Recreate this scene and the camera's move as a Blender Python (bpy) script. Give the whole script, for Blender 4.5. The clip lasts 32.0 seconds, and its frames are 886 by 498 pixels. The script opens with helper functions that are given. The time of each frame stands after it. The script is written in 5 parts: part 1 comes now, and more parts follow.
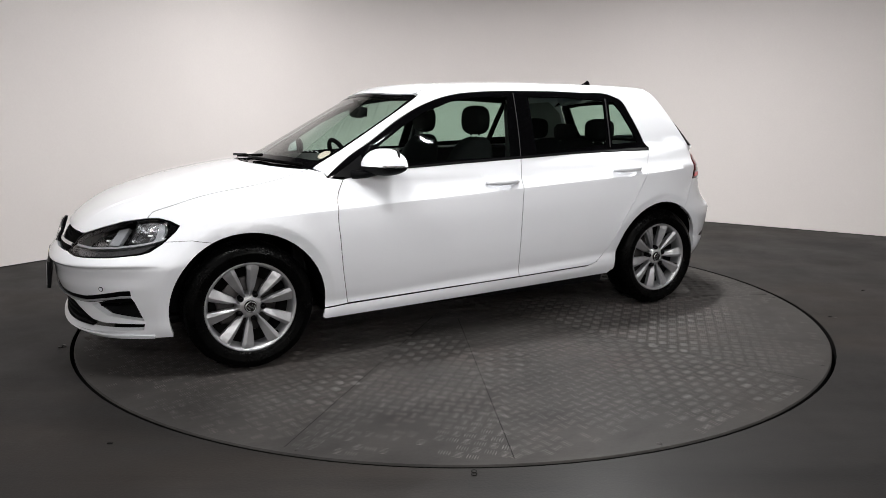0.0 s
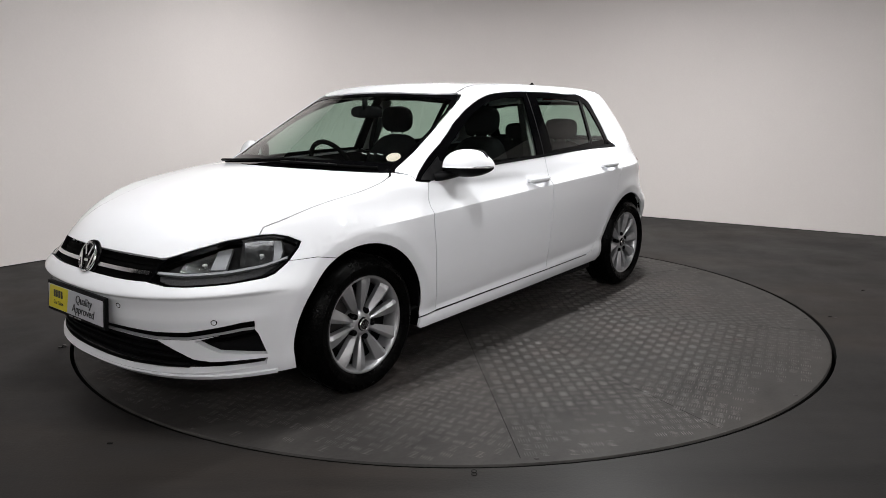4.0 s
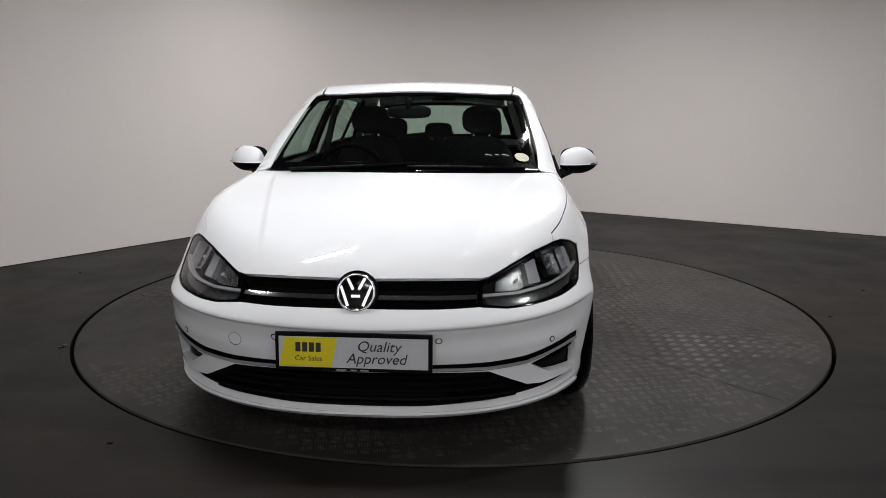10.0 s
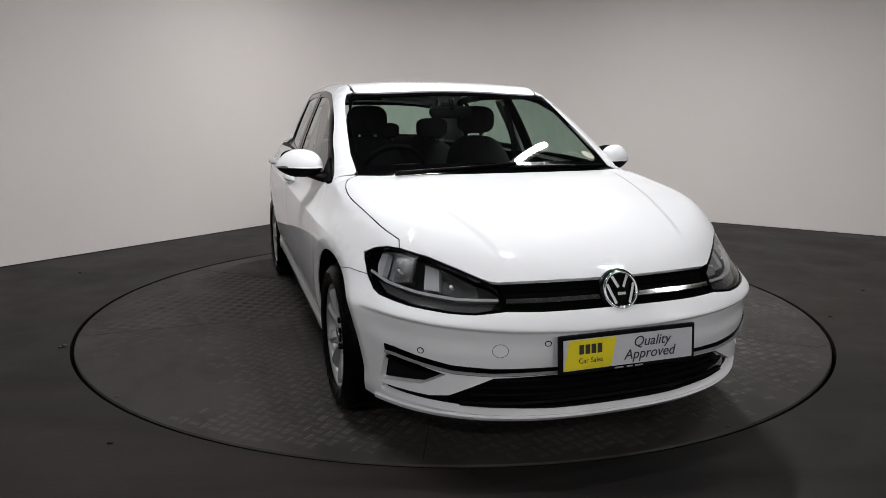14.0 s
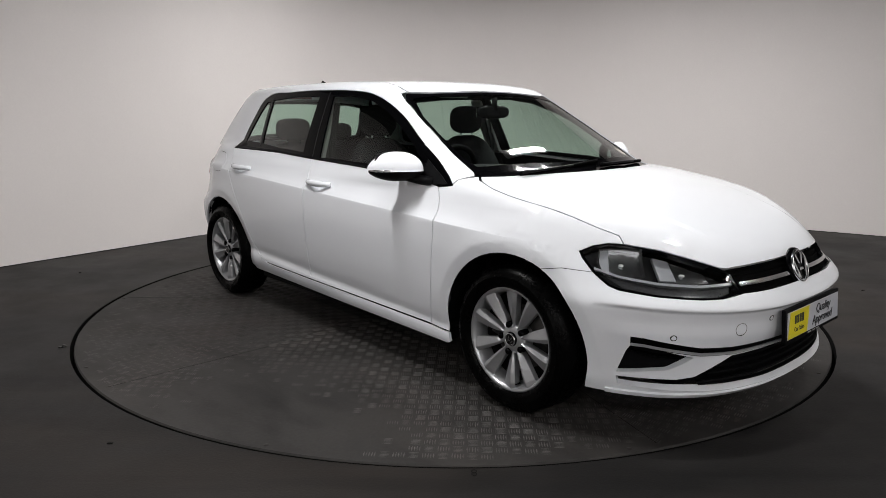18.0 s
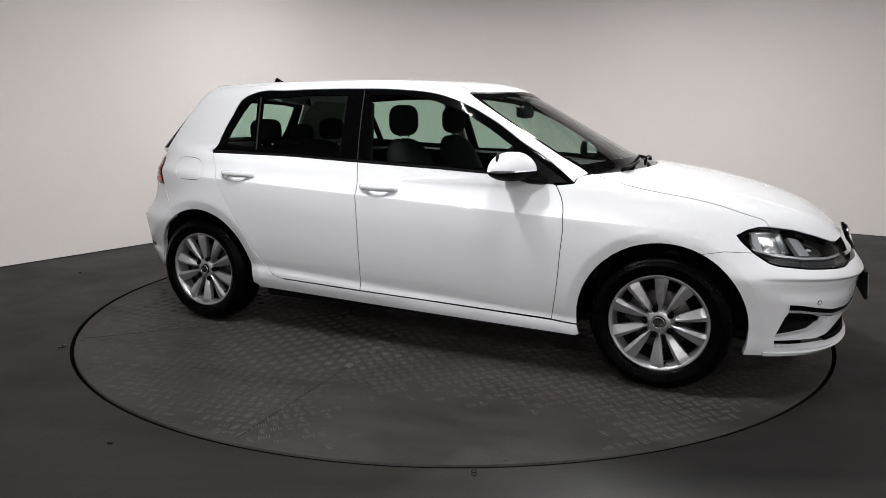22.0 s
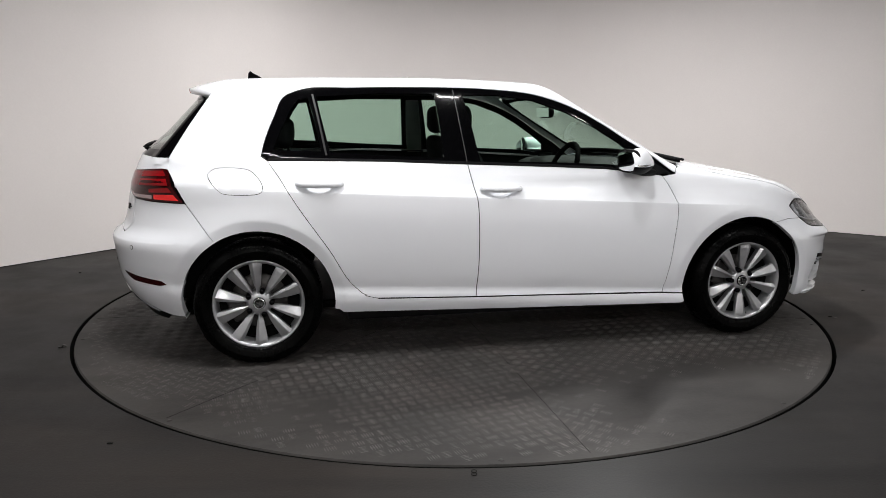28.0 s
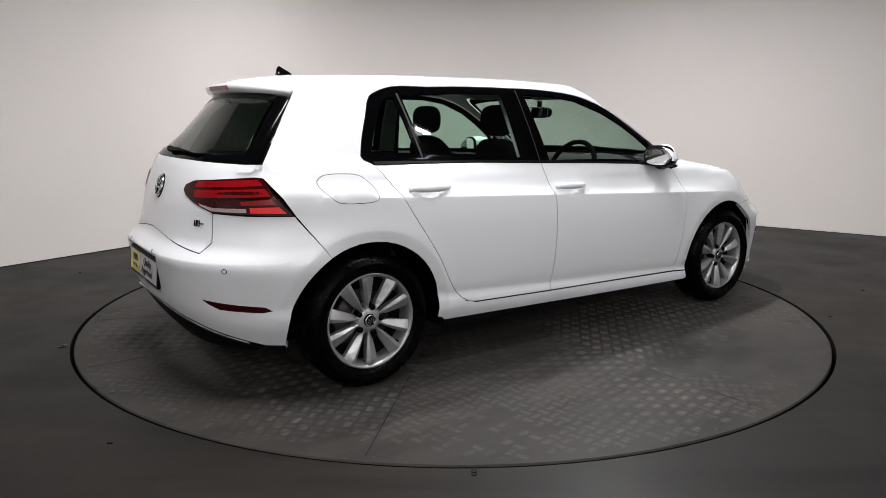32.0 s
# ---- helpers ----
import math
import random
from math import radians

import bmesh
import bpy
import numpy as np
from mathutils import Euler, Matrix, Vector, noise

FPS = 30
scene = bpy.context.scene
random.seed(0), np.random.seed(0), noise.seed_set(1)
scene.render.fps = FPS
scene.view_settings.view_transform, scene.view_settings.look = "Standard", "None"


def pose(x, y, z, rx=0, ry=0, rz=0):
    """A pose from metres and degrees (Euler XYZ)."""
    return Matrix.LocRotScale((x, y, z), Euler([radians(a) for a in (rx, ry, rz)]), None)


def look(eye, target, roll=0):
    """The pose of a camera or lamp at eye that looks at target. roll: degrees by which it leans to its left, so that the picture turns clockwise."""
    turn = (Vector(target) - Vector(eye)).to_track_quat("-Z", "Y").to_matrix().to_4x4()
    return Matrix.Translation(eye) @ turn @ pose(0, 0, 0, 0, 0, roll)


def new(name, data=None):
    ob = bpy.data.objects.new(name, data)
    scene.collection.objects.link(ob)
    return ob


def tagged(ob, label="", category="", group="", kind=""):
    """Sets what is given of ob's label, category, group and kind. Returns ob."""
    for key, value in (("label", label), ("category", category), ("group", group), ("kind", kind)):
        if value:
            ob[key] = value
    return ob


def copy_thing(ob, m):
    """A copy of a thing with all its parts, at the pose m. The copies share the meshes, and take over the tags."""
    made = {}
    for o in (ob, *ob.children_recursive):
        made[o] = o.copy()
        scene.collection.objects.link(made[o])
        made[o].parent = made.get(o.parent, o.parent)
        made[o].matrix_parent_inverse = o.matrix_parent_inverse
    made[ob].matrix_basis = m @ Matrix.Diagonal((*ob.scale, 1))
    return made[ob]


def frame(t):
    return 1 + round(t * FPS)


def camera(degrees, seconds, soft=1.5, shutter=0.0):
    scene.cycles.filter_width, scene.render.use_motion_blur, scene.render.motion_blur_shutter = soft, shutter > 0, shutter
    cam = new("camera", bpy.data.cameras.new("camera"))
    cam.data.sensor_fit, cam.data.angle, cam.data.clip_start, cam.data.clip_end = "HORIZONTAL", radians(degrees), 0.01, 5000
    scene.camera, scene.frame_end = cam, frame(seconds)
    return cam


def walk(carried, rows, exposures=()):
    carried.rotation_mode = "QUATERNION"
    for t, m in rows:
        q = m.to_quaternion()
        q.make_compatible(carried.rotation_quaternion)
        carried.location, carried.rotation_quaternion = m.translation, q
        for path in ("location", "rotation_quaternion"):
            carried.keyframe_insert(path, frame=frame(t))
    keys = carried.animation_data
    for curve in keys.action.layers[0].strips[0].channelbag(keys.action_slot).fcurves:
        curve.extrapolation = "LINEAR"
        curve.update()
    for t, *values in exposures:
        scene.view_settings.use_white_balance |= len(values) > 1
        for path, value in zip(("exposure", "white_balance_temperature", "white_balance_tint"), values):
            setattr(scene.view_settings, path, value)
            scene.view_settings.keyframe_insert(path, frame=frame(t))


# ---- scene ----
# ---------------------------------------------------------------- camera: stands still on a tripod
import itertools
from mathutils import geometry

cam = camera(64.56, 32.0, soft=0.8)
EYE = (0.0, -4.5236, 1.2227)
STAND = look(EYE, (EYE[0] - 0.0117, EYE[1] + 1.0, EYE[2] - 0.1929), roll=0.09)
walk(cam, [(0.0, STAND), (32.0, STAND)],
     exposures=[(0.0, 0.14), (3.0, 0.02), (6.0, -0.25), (9.0, -0.43), (11.0, -0.53), (13.0, -0.48), (17.0, -0.26), (20.0, -0.08), (25.0, 0.02), (28.0, 0.06), (32.0, 0.0)])


def bearing(t):
    """The turntable's angle in degrees at t seconds."""
    s = (t - 16) / 16
    return -58.859 + 93.671 * s + 0.941 * s * s + 0.140 * s ** 3


# ---------------------------------------------------------------- light: a windowless bay with fluorescent tubes, and added fill lamps
world = bpy.data.worlds.new("room_dark")
scene.world = world
world.use_nodes = True
world.node_tree.nodes["Background"].inputs[0].default_value = (0.9, 0.93, 1.0, 1)
world.node_tree.nodes["Background"].inputs[1].default_value = 0.0
CEILING = 3.1
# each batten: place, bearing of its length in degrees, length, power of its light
TUBES_AND_FILL = [(-0.35, 1.80, 54.6, 1.0, 80), (1.28, 0.72, 54.6, 1.0, 126), (-1.05, -1.65, 54.6, 1.0, 64), (0.55, -1.85, 0, 0.40, 25), (2.05, -1.95, 0, 0.40, 20),
         # unseen fill lamps added beside and behind the camera for walls and car
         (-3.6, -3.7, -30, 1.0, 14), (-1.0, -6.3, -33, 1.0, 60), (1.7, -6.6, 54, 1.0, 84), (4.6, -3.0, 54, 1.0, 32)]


# ---------------------------------------------------------------- materials
def material(name, colour, rough=0.5, metal=0.0, coat=0.0, spec=0.5, grain=0.0, size=40.0, bump=0.0, stain=0.0, stain_size=2.0,
             rough_var=0.0, random_var=0.0):
    """A surface with grain at a fine scale and stains at a coarse one."""
    m = bpy.data.materials.new(name)
    m.use_nodes = True
    n, l = m.node_tree.nodes, m.node_tree.links
    b = n["Principled BSDF"]
    b.inputs["Base Color"].default_value = (*colour, 1)
    b.inputs["Roughness"].default_value = rough
    b.inputs["Metallic"].default_value = metal
    b.inputs["Coat Weight"].default_value = coat
    b.inputs["Coat Roughness"].default_value = 0.03
    b.inputs["Specular IOR Level"].default_value = spec
    co = n.new("ShaderNodeTexCoord")
    if grain or bump or rough_var:
        fine = n.new("ShaderNodeTexNoise")
        fine.inputs["Scale"].default_value, fine.inputs["Detail"].default_value = size, 6
        l.new(co.outputs["Object"], fine.inputs["Vector"])
    if stain:
        coarse = n.new("ShaderNodeTexNoise")
        coarse.inputs["Scale"].default_value, coarse.inputs["Detail"].default_value = stain_size, 8
        coarse.inputs["Roughness"].default_value = 0.65
        l.new(co.outputs["Object"], coarse.inputs["Vector"])
    if grain or stain or random_var:
        hsv = n.new("ShaderNodeHueSaturation")
        hsv.inputs["Color"].default_value = (*colour, 1)
        total = None
        for src, amount in ((fine if grain else None, grain), (coarse if stain else None, stain)):
            if src is None:
                continue
            r = n.new("ShaderNodeMapRange")
            r.inputs["From Min"].default_value, r.inputs["From Max"].default_value = 0.25, 0.75
            r.inputs["To Min"].default_value, r.inputs["To Max"].default_value = 1 - amount, 1 + amount
            l.new(src.outputs["Fac"], r.inputs["Value"])
            if total is None:
                total = r.outputs[0]
            else:
                mul = n.new("ShaderNodeMath")
                mul.operation = "MULTIPLY"
                l.new(total, mul.inputs[0]), l.new(r.outputs[0], mul.inputs[1])
                total = mul.outputs[0]
        if random_var:
            geo = n.new("ShaderNodeNewGeometry")
            r = n.new("ShaderNodeMapRange")
            r.inputs["To Min"].default_value, r.inputs["To Max"].default_value = 1 - random_var, 1 + random_var
            l.new(geo.outputs["Random Per Island"], r.inputs["Value"])
            if total is None:
                total = r.outputs[0]
            else:
                mul = n.new("ShaderNodeMath")
                mul.operation = "MULTIPLY"
                l.new(total, mul.inputs[0]), l.new(r.outputs[0], mul.inputs[1])
                total = mul.outputs[0]
        l.new(total, hsv.inputs["Value"])
        l.new(hsv.outputs[0], b.inputs["Base Color"])
    if rough_var:
        r = n.new("ShaderNodeMapRange")
        src = coarse if stain else fine
        r.inputs["From Min"].default_value, r.inputs["From Max"].default_value = 0.3, 0.7
        r.inputs["To Min"].default_value, r.inputs["To Max"].default_value = max(rough - rough_var, 0.02), min(rough + rough_var, 1)
        l.new(src.outputs["Fac"], r.inputs["Value"])
        l.new(r.outputs[0], b.inputs["Roughness"])
    if bump:
        bp = n.new("ShaderNodeBump")
        bp.inputs["Strength"].default_value, bp.inputs["Distance"].default_value = 1.0, bump
        l.new(fine.outputs["Fac"], bp.inputs["Height"])
        l.new(bp.outputs[0], b.inputs["Normal"])
    return m


def glass(name, tint):
    """A thin pane: light passes tinted, the sheen grows towards grazing views."""
    m = bpy.data.materials.new(name)
    m.use_nodes = True
    n, l = m.node_tree.nodes, m.node_tree.links
    n.remove(n["Principled BSDF"])
    clear, shine, mix, facing = (n.new("ShaderNodeBsdfTransparent"), n.new("ShaderNodeBsdfGlossy"), n.new("ShaderNodeMixShader"), n.new("ShaderNodeLayerWeight"))
    clear.inputs["Color"].default_value = (*tint, 1)
    shine.inputs["Roughness"].default_value = 0.005
    facing.inputs["Blend"].default_value = 0.5
    power, sheen = n.new("ShaderNodeMath"), n.new("ShaderNodeMath")
    power.operation, power.inputs[1].default_value = "POWER", 3.8
    sheen.operation = "MULTIPLY_ADD"
    sheen.inputs[1].default_value, sheen.inputs[2].default_value = 0.94, 0.06
    l.new(facing.outputs["Facing"], power.inputs[0]), l.new(power.outputs[0], sheen.inputs[0])
    l.new(sheen.outputs[0], mix.inputs[0]), l.new(clear.outputs[0], mix.inputs[1]), l.new(shine.outputs[0], mix.inputs[2])
    l.new(mix.outputs[0], n["Material Output"].inputs["Surface"])
    return m


def glow(name, colour, strength):
    m = bpy.data.materials.new(name)
    m.use_nodes = True
    b = m.node_tree.nodes["Principled BSDF"]
    b.inputs["Base Color"].default_value = (*colour, 1)
    b.inputs["Emission Color"].default_value = (*colour, 1)
    b.inputs["Emission Strength"].default_value = strength
    return m


PAINT = material("white_car_paint", (0.745, 0.76, 0.795), rough=0.55, spec=0.2, coat=1.0, grain=0.008, size=900)
GLOSS_BLACK = material("gloss_black_trim", (0.0015, 0.0015, 0.0018), rough=0.08, spec=0.08, grain=0.05, size=200)
SATIN_BLACK = material("satin_black_plastic", (0.004, 0.004, 0.0045), rough=0.5, spec=0.06, grain=0.12, size=300, bump=0.0002)
PILLAR_EDGE = material("dark_grey_rubber_edge", (0.018, 0.018, 0.019), rough=0.4, spec=0.3, grain=0.1, size=120)
RUBBER = material("black_rubber", (0.0022, 0.0022, 0.0022), rough=0.75, spec=0.015, grain=0.2, size=120, bump=0.0004, stain=0.2, stain_size=8)
TYRE = material("blackened_tyre_rubber", (0.0012, 0.0012, 0.0012), rough=0.28, spec=0.04, grain=0.3, size=160, bump=0.0010, stain=0.3, stain_size=9, rough_var=0.12)
DARK_CLOTH = material("charcoal_seat_cloth", (0.010, 0.010, 0.011), rough=0.9, spec=0.08, grain=0.35, size=500, bump=0.0006)
GREY_TRIM = material("light_grey_headlining", (0.30, 0.30, 0.29), rough=0.85, grain=0.08, size=300, bump=0.0003)
DASH = material("soft_black_dashboard", (0.008, 0.008, 0.008), rough=0.7, spec=0.15, grain=0.2, size=600, bump=0.0004)
CHROME = material("bright_chrome", (0.82, 0.83, 0.85), rough=0.14, metal=1.0, grain=0.02, size=60)
ALLOY = material("silver_alloy", (0.42, 0.425, 0.44), rough=0.34, metal=0.72, coat=0.25, grain=0.03, size=400, stain=0.05, stain_size=9)
STEEL = material("brake_steel", (0.06, 0.057, 0.056), rough=0.45, metal=0.9, grain=0.15, size=60)
WINDOW = glass("green_tinted_glass", (0.66, 0.80, 0.72))
SCREEN = glass("clear_windscreen_glass", (0.74, 0.85, 0.79))
LENS = glass("clear_lamp_lens", (0.93, 0.94, 0.95))
MIRROR = material("mirror_silver", (0.85, 0.86, 0.87), rough=0.015, metal=1.0)
LAMP_RED = material("red_lamp_plastic", (0.19, 0.003, 0.005), rough=0.2, spec=0.15, coat=0.5, grain=0.15, size=90)
LAMP_BRIGHT = material("bright_red_reflector", (0.75, 0.02, 0.02), rough=0.3, spec=0.3, coat=0.3, grain=0.2, size=250)
LAMP_DARK = material("smoked_red_lamp", (0.030, 0.0015, 0.002), rough=0.12, spec=0.2, coat=0.25, grain=0.1, size=90)
LAMP_CLEAR = material("ribbed_clear_lamp", (0.36, 0.27, 0.27), rough=0.2, coat=0.6, grain=0.25, size=160)
LAMP_BOWL = material("lamp_reflector", (0.62, 0.63, 0.65), rough=0.2, metal=1.0, grain=0.2, size=45, bump=0.003)
LAMP_CLEAR_GREY = material("ribbed_grey_lens", (0.045, 0.045, 0.047), rough=0.18, coat=1.0, grain=0.3, size=150)
LAMP_SHELL = material("dark_lamp_shell", (0.02, 0.02, 0.021), rough=0.25, spec=0.5, grain=0.2, size=60)
LAMP_SILVER = material("satin_silver_lamp_line", (0.36, 0.37, 0.39), rough=0.3, metal=0.3, coat=0.5, grain=0.05, size=90)
LAMP_BULB = material("frosted_bulb_glass", (0.75, 0.75, 0.75), rough=0.1, coat=0.6, grain=0.05, size=80)
PLATE_YELLOW = material("yellow_plate_film", (0.70, 0.60, 0.012), rough=0.35, coat=0.4, grain=0.04, size=80)
PLATE_WHITE = material("white_plate_film", (0.50, 0.51, 0.55), rough=0.35, coat=0.4, grain=0.04, size=80)
PLATE_INK = material("dark_grey_print", (0.02, 0.022, 0.025), rough=0.5, grain=0.1, size=100)
PAPER = material("printed_paper_disc", (0.62, 0.50, 0.44), rough=0.6, grain=0.35, size=140)
INK_LIGHT = material("pale_print", (0.3, 0.3, 0.3), rough=0.5, grain=0.1, size=90)
WALL_PAINT = material("off_white_wall_paint", (0.70, 0.660, 0.645), rough=0.75, grain=0.015, size=60, bump=0.0006, stain=0.03, stain_size=0.7)
BOUNCE_WALL = material("off_white_bounce_wall", (0.75, 0.725, 0.71), rough=0.8, grain=0.03, size=50, bump=0.0006, stain=0.08, stain_size=0.8)
CEILING_PAINT = material("dull_sheet_ceiling", (0.03, 0.03, 0.03), rough=0.7, grain=0.03, size=30, stain=0.05)
FLOOR_PAINT = material("worn_grey_floor_paint", (0.0150, 0.0141, 0.0138), rough=0.5, spec=0.13, grain=0.06, size=90, bump=0.0006, stain=0.30, stain_size=1.3, rough_var=0.10)
TREAD_PLATE = material("painted_tread_plate", (0.035, 0.0328, 0.0315), rough=0.52, spec=0.12, grain=0.10, size=60, bump=0.0005, stain=0.28, stain_size=2.2, rough_var=0.1)
TREAD_WORN = material("worn_tread_bars", (0.052, 0.0488, 0.0465), rough=0.5, spec=0.22, grain=0.3, size=14, stain=0.6, stain_size=1.6, random_var=0.25)
SEAM = material("filled_plate_joint", (0.011, 0.0105, 0.010), rough=0.8, spec=0.1, grain=0.4, size=30)


def tinge(m, colour, size, stretch, amount):
    """Broad patches of another colour over a surface, drawn out along one way."""
    n, l = m.node_tree.nodes, m.node_tree.links
    b = n["Principled BSDF"]
    co, mp, tx, r, mix = (n.new("ShaderNodeTexCoord"), n.new("ShaderNodeMapping"), n.new("ShaderNodeTexNoise"), n.new("ShaderNodeMapRange"), n.new("ShaderNodeMixRGB"))
    mp.inputs["Rotation"].default_value, mp.inputs["Scale"].default_value = (0, 0, radians(-33)), stretch
    tx.inputs["Scale"].default_value, tx.inputs["Detail"].default_value, tx.inputs["Roughness"].default_value = size, 9, 0.6
    r.inputs["From Min"].default_value, r.inputs["From Max"].default_value, r.inputs["To Max"].default_value = 0.46, 0.72, amount
    l.new(co.outputs["Object"], mp.inputs["Vector"]), l.new(mp.outputs[0], tx.inputs["Vector"])
    l.new(tx.outputs["Fac"], r.inputs["Value"]), l.new(r.outputs[0], mix.inputs["Fac"])
    l.new(b.inputs["Base Color"].links[0].from_socket, mix.inputs["Color1"])
    mix.inputs["Color2"].default_value = (*colour, 1)
    l.new(mix.outputs[0], b.inputs["Base Color"])


tinge(FLOOR_PAINT, (0.030, 0.0225, 0.0175), 0.55, (0.5, 1.6, 1), 0.75)
tinge(FLOOR_PAINT, (0.005, 0.005, 0.005), 2.6, (0.25, 2.2, 1), 0.6)
tinge(TREAD_PLATE, (0.050, 0.045, 0.041), 1.1, (1, 1, 1), 0.7)
tinge(TREAD_PLATE, (0.012, 0.011, 0.011), 3.3, (0.6, 1.5, 1), 0.6)
tinge(TREAD_WORN, (0.075, 0.056, 0.052), 2.4, (1, 1, 1), 0.6)
# joints and dirt, and painted shade in the turntable gap and wheels
DARK_GAP = material("dark_joint_dirt_and_shade", (0.004, 0.004, 0.004), rough=0.9, spec=0.05, grain=0.1, size=50)
TUBE_GLOW = glow("lit_fluorescent_tube", (1.0, 0.99, 0.98), 12.0)
LAMP_CASE = material("white_lamp_housing", (0.7, 0.7, 0.68), rough=0.5, grain=0.03, size=80)
GALVANISED = material("galvanised_bolt", (0.11, 0.105, 0.10), rough=0.4, metal=0.9, grain=0.2, size=200)
# ---------------------------------------------------------------- the car's outer skin, as one smooth function
def spline(*pairs):
    """A smooth curve through (a, b) pairs, with flat-free monotone slopes."""
    xs = np.array([q[0] for q in pairs], float)
    ys = np.array([q[1] for q in pairs], float)
    d = np.diff(ys) / np.diff(xs)
    m = np.concatenate([[d[0]], np.where(d[:-1] * d[1:] > 0, 2 * d[:-1] * d[1:] / (d[:-1] + d[1:] + 1e-12), 0), [d[-1]]])

    def value(x):
        x = np.clip(np.asarray(x, float), xs[0], xs[-1])
        i = np.clip(np.searchsorted(xs, x) - 1, 0, len(xs) - 2)
        h = xs[i + 1] - xs[i]
        s = (x - xs[i]) / h
        return ((2 * s ** 3 - 3 * s ** 2 + 1) * ys[i] + (s ** 3 - 2 * s ** 2 + s) * h * m[i]
                + (-2 * s ** 3 + 3 * s ** 2) * ys[i + 1] + (s ** 3 - s ** 2) * h * m[i + 1])
    return value


def smax(a, b, k):
    h = np.clip(0.5 + 0.5 * (a - b) / k, 0, 1)
    return b * (1 - h) + a * h + k * h * (1 - h)


def smin(a, b, k):
    return -smax(-a, -b, k)


def step(a, b, x):
    s = np.clip((x - a) / (b - a), 0, 1)
    return s * s * (3 - 2 * s)


SIDE = spline((-0.72, 0.77), (-0.64, 0.806), (-0.565, 0.844), (-0.54, 0.8505), (-0.515, 0.8515), (-0.490, 0.8470), (-0.475, 0.8455), (-0.46, 0.8480), (-0.42, 0.858),
              (-0.27, 0.876), (-0.12, 0.882), (-0.03, 0.8785), (-0.005, 0.8760), (0.003, 0.8690), (0.03, 0.845), (0.06, 0.826), (0.10, 0.807), (0.18, 0.768), (0.3, 0.70))
NOSE = spline((0.14, 2.03), (0.19, 2.10), (0.22, 2.122), (0.26, 2.116), (0.36, 2.122), (0.42, 2.140), (0.48, 2.156), (0.508, 2.164), (0.518, 2.160),
              (0.56, 2.132), (0.60, 2.10), (0.66, 2.075), (0.72, 2.03), (0.80, 1.93), (1.1, 1.5))
TAIL = spline((0.14, 1.88), (0.22, 1.955), (0.32, 2.022), (0.42, 2.066), (0.55, 2.082), (0.596, 2.089), (0.611, 2.087), (0.622, 2.076), (0.650, 2.044), (0.670, 2.026), (0.70, 2.018),
              (0.85, 1.980), (1.0, 1.925), (1.2, 1.78))
HOOD = spline((-2.3, 1.07), (-1.6, 1.07), (-1.0, 1.03), (0.3, 0.995), (0.8, 0.985), (1.0, 0.968), (1.15, 0.952), (1.5, 0.894), (1.75, 0.828), (1.9, 0.772), (2.02, 0.70), (2.12, 0.60))
ROOF = spline((-2.0, 1.29), (-1.72, 1.362), (-1.55, 1.396), (-1.3, 1.413), (-0.9, 1.422), (-0.4, 1.424), (0.0, 1.412), (0.3, 1.387), (0.7, 1.30))
GLASS = spline((-2.1, 0.57), (-1.7, 0.668), (-1.25, 0.726), (-0.8, 0.765), (-0.25, 0.790), (0.3, 0.790), (0.65, 0.775), (0.95, 0.738))
WHEEL_X, WHEEL_Z, ARCH = 1.31, 0.305, 0.368


def crease_at(x):
    return 0.805 - 0.05 * x


def half_width(x, z):
    crease = crease_at(x)
    d = z - crease
    w = SIDE(d)
    # the crease dies out along the front wing
    k = step(0.95, 1.35, x)
    w = w * (1 - k) + k * (SIDE(d - 0.06) + SIDE(d - 0.03) + SIDE(d) + SIDE(d + 0.03) + SIDE(d + 0.06)) / 5
    for s in (1, -1):
        r = np.hypot(x - s * WHEEL_X, z - WHEEL_Z)
        lip = np.clip((r - ARCH) / 0.050, 0, 1)
        w = w + (0.004 * np.exp(-((r - ARCH - 0.052) / 0.050) ** 2) - 0.007 * (1 - lip)) * step(0.15, 0.35, z)
    w = w - 0.056 * (np.maximum(-x - 0.9, 0) / 0.75) ** 2 * step(0.55, 0.80, z)
    w = w - 0.055 * (np.maximum(x - 1.15, 0) / 0.47) ** 2 * step(0.52, 0.72, z)
    return w


def lower(x, y, z):
    nose, tail = NOSE(z - 0.05 * y * y * (1 - step(0.53, 0.62, z))), TAIL(z)
    u = np.where(x > 0, np.maximum((x - 1.3) / (nose - 1.3), 0), np.maximum((-x - 1.2) / (tail - 1.2), 0))
    v = np.maximum(y / np.maximum(half_width(x, z), 0.2), 0)
    bow = np.where(x > 0, 2.5, 3.0 + 0.4 * step(0.65, 0.85, z))
    f = 0.82 * ((u ** 2.9 + v ** bow) ** (1 / 2.6) - 1)
    # the bumper's ridge is undercut, and the surface comes back out below it
    under = 0.515 + 0.05 * y * y - z
    f = f + 0.013 * step(-0.002, 0.012, under) * (1 - step(0.045, 0.12, under)) * step(1.45, 1.72, x) * step(0.43, 0.60, np.hypot(x - WHEEL_X, z - WHEEL_Z))
    # the bonnet's middle stands a little proud between two creases
    side = 0.615 - 0.25 * (x - 1.0)
    dome = 0.007 * (1 - step(side - 0.016, side + 0.016, y)) * step(1.02, 1.25, x) * (1 - step(1.82, 2.0, x))
    top = z - (HOOD(x) - 0.06 * y * y + dome - 0.0035 * step(1.02, 1.25, x) * (1 - step(1.82, 2.0, x)))
    return smax(smax(f, top, 0.05), 0.16 - z, 0.02)


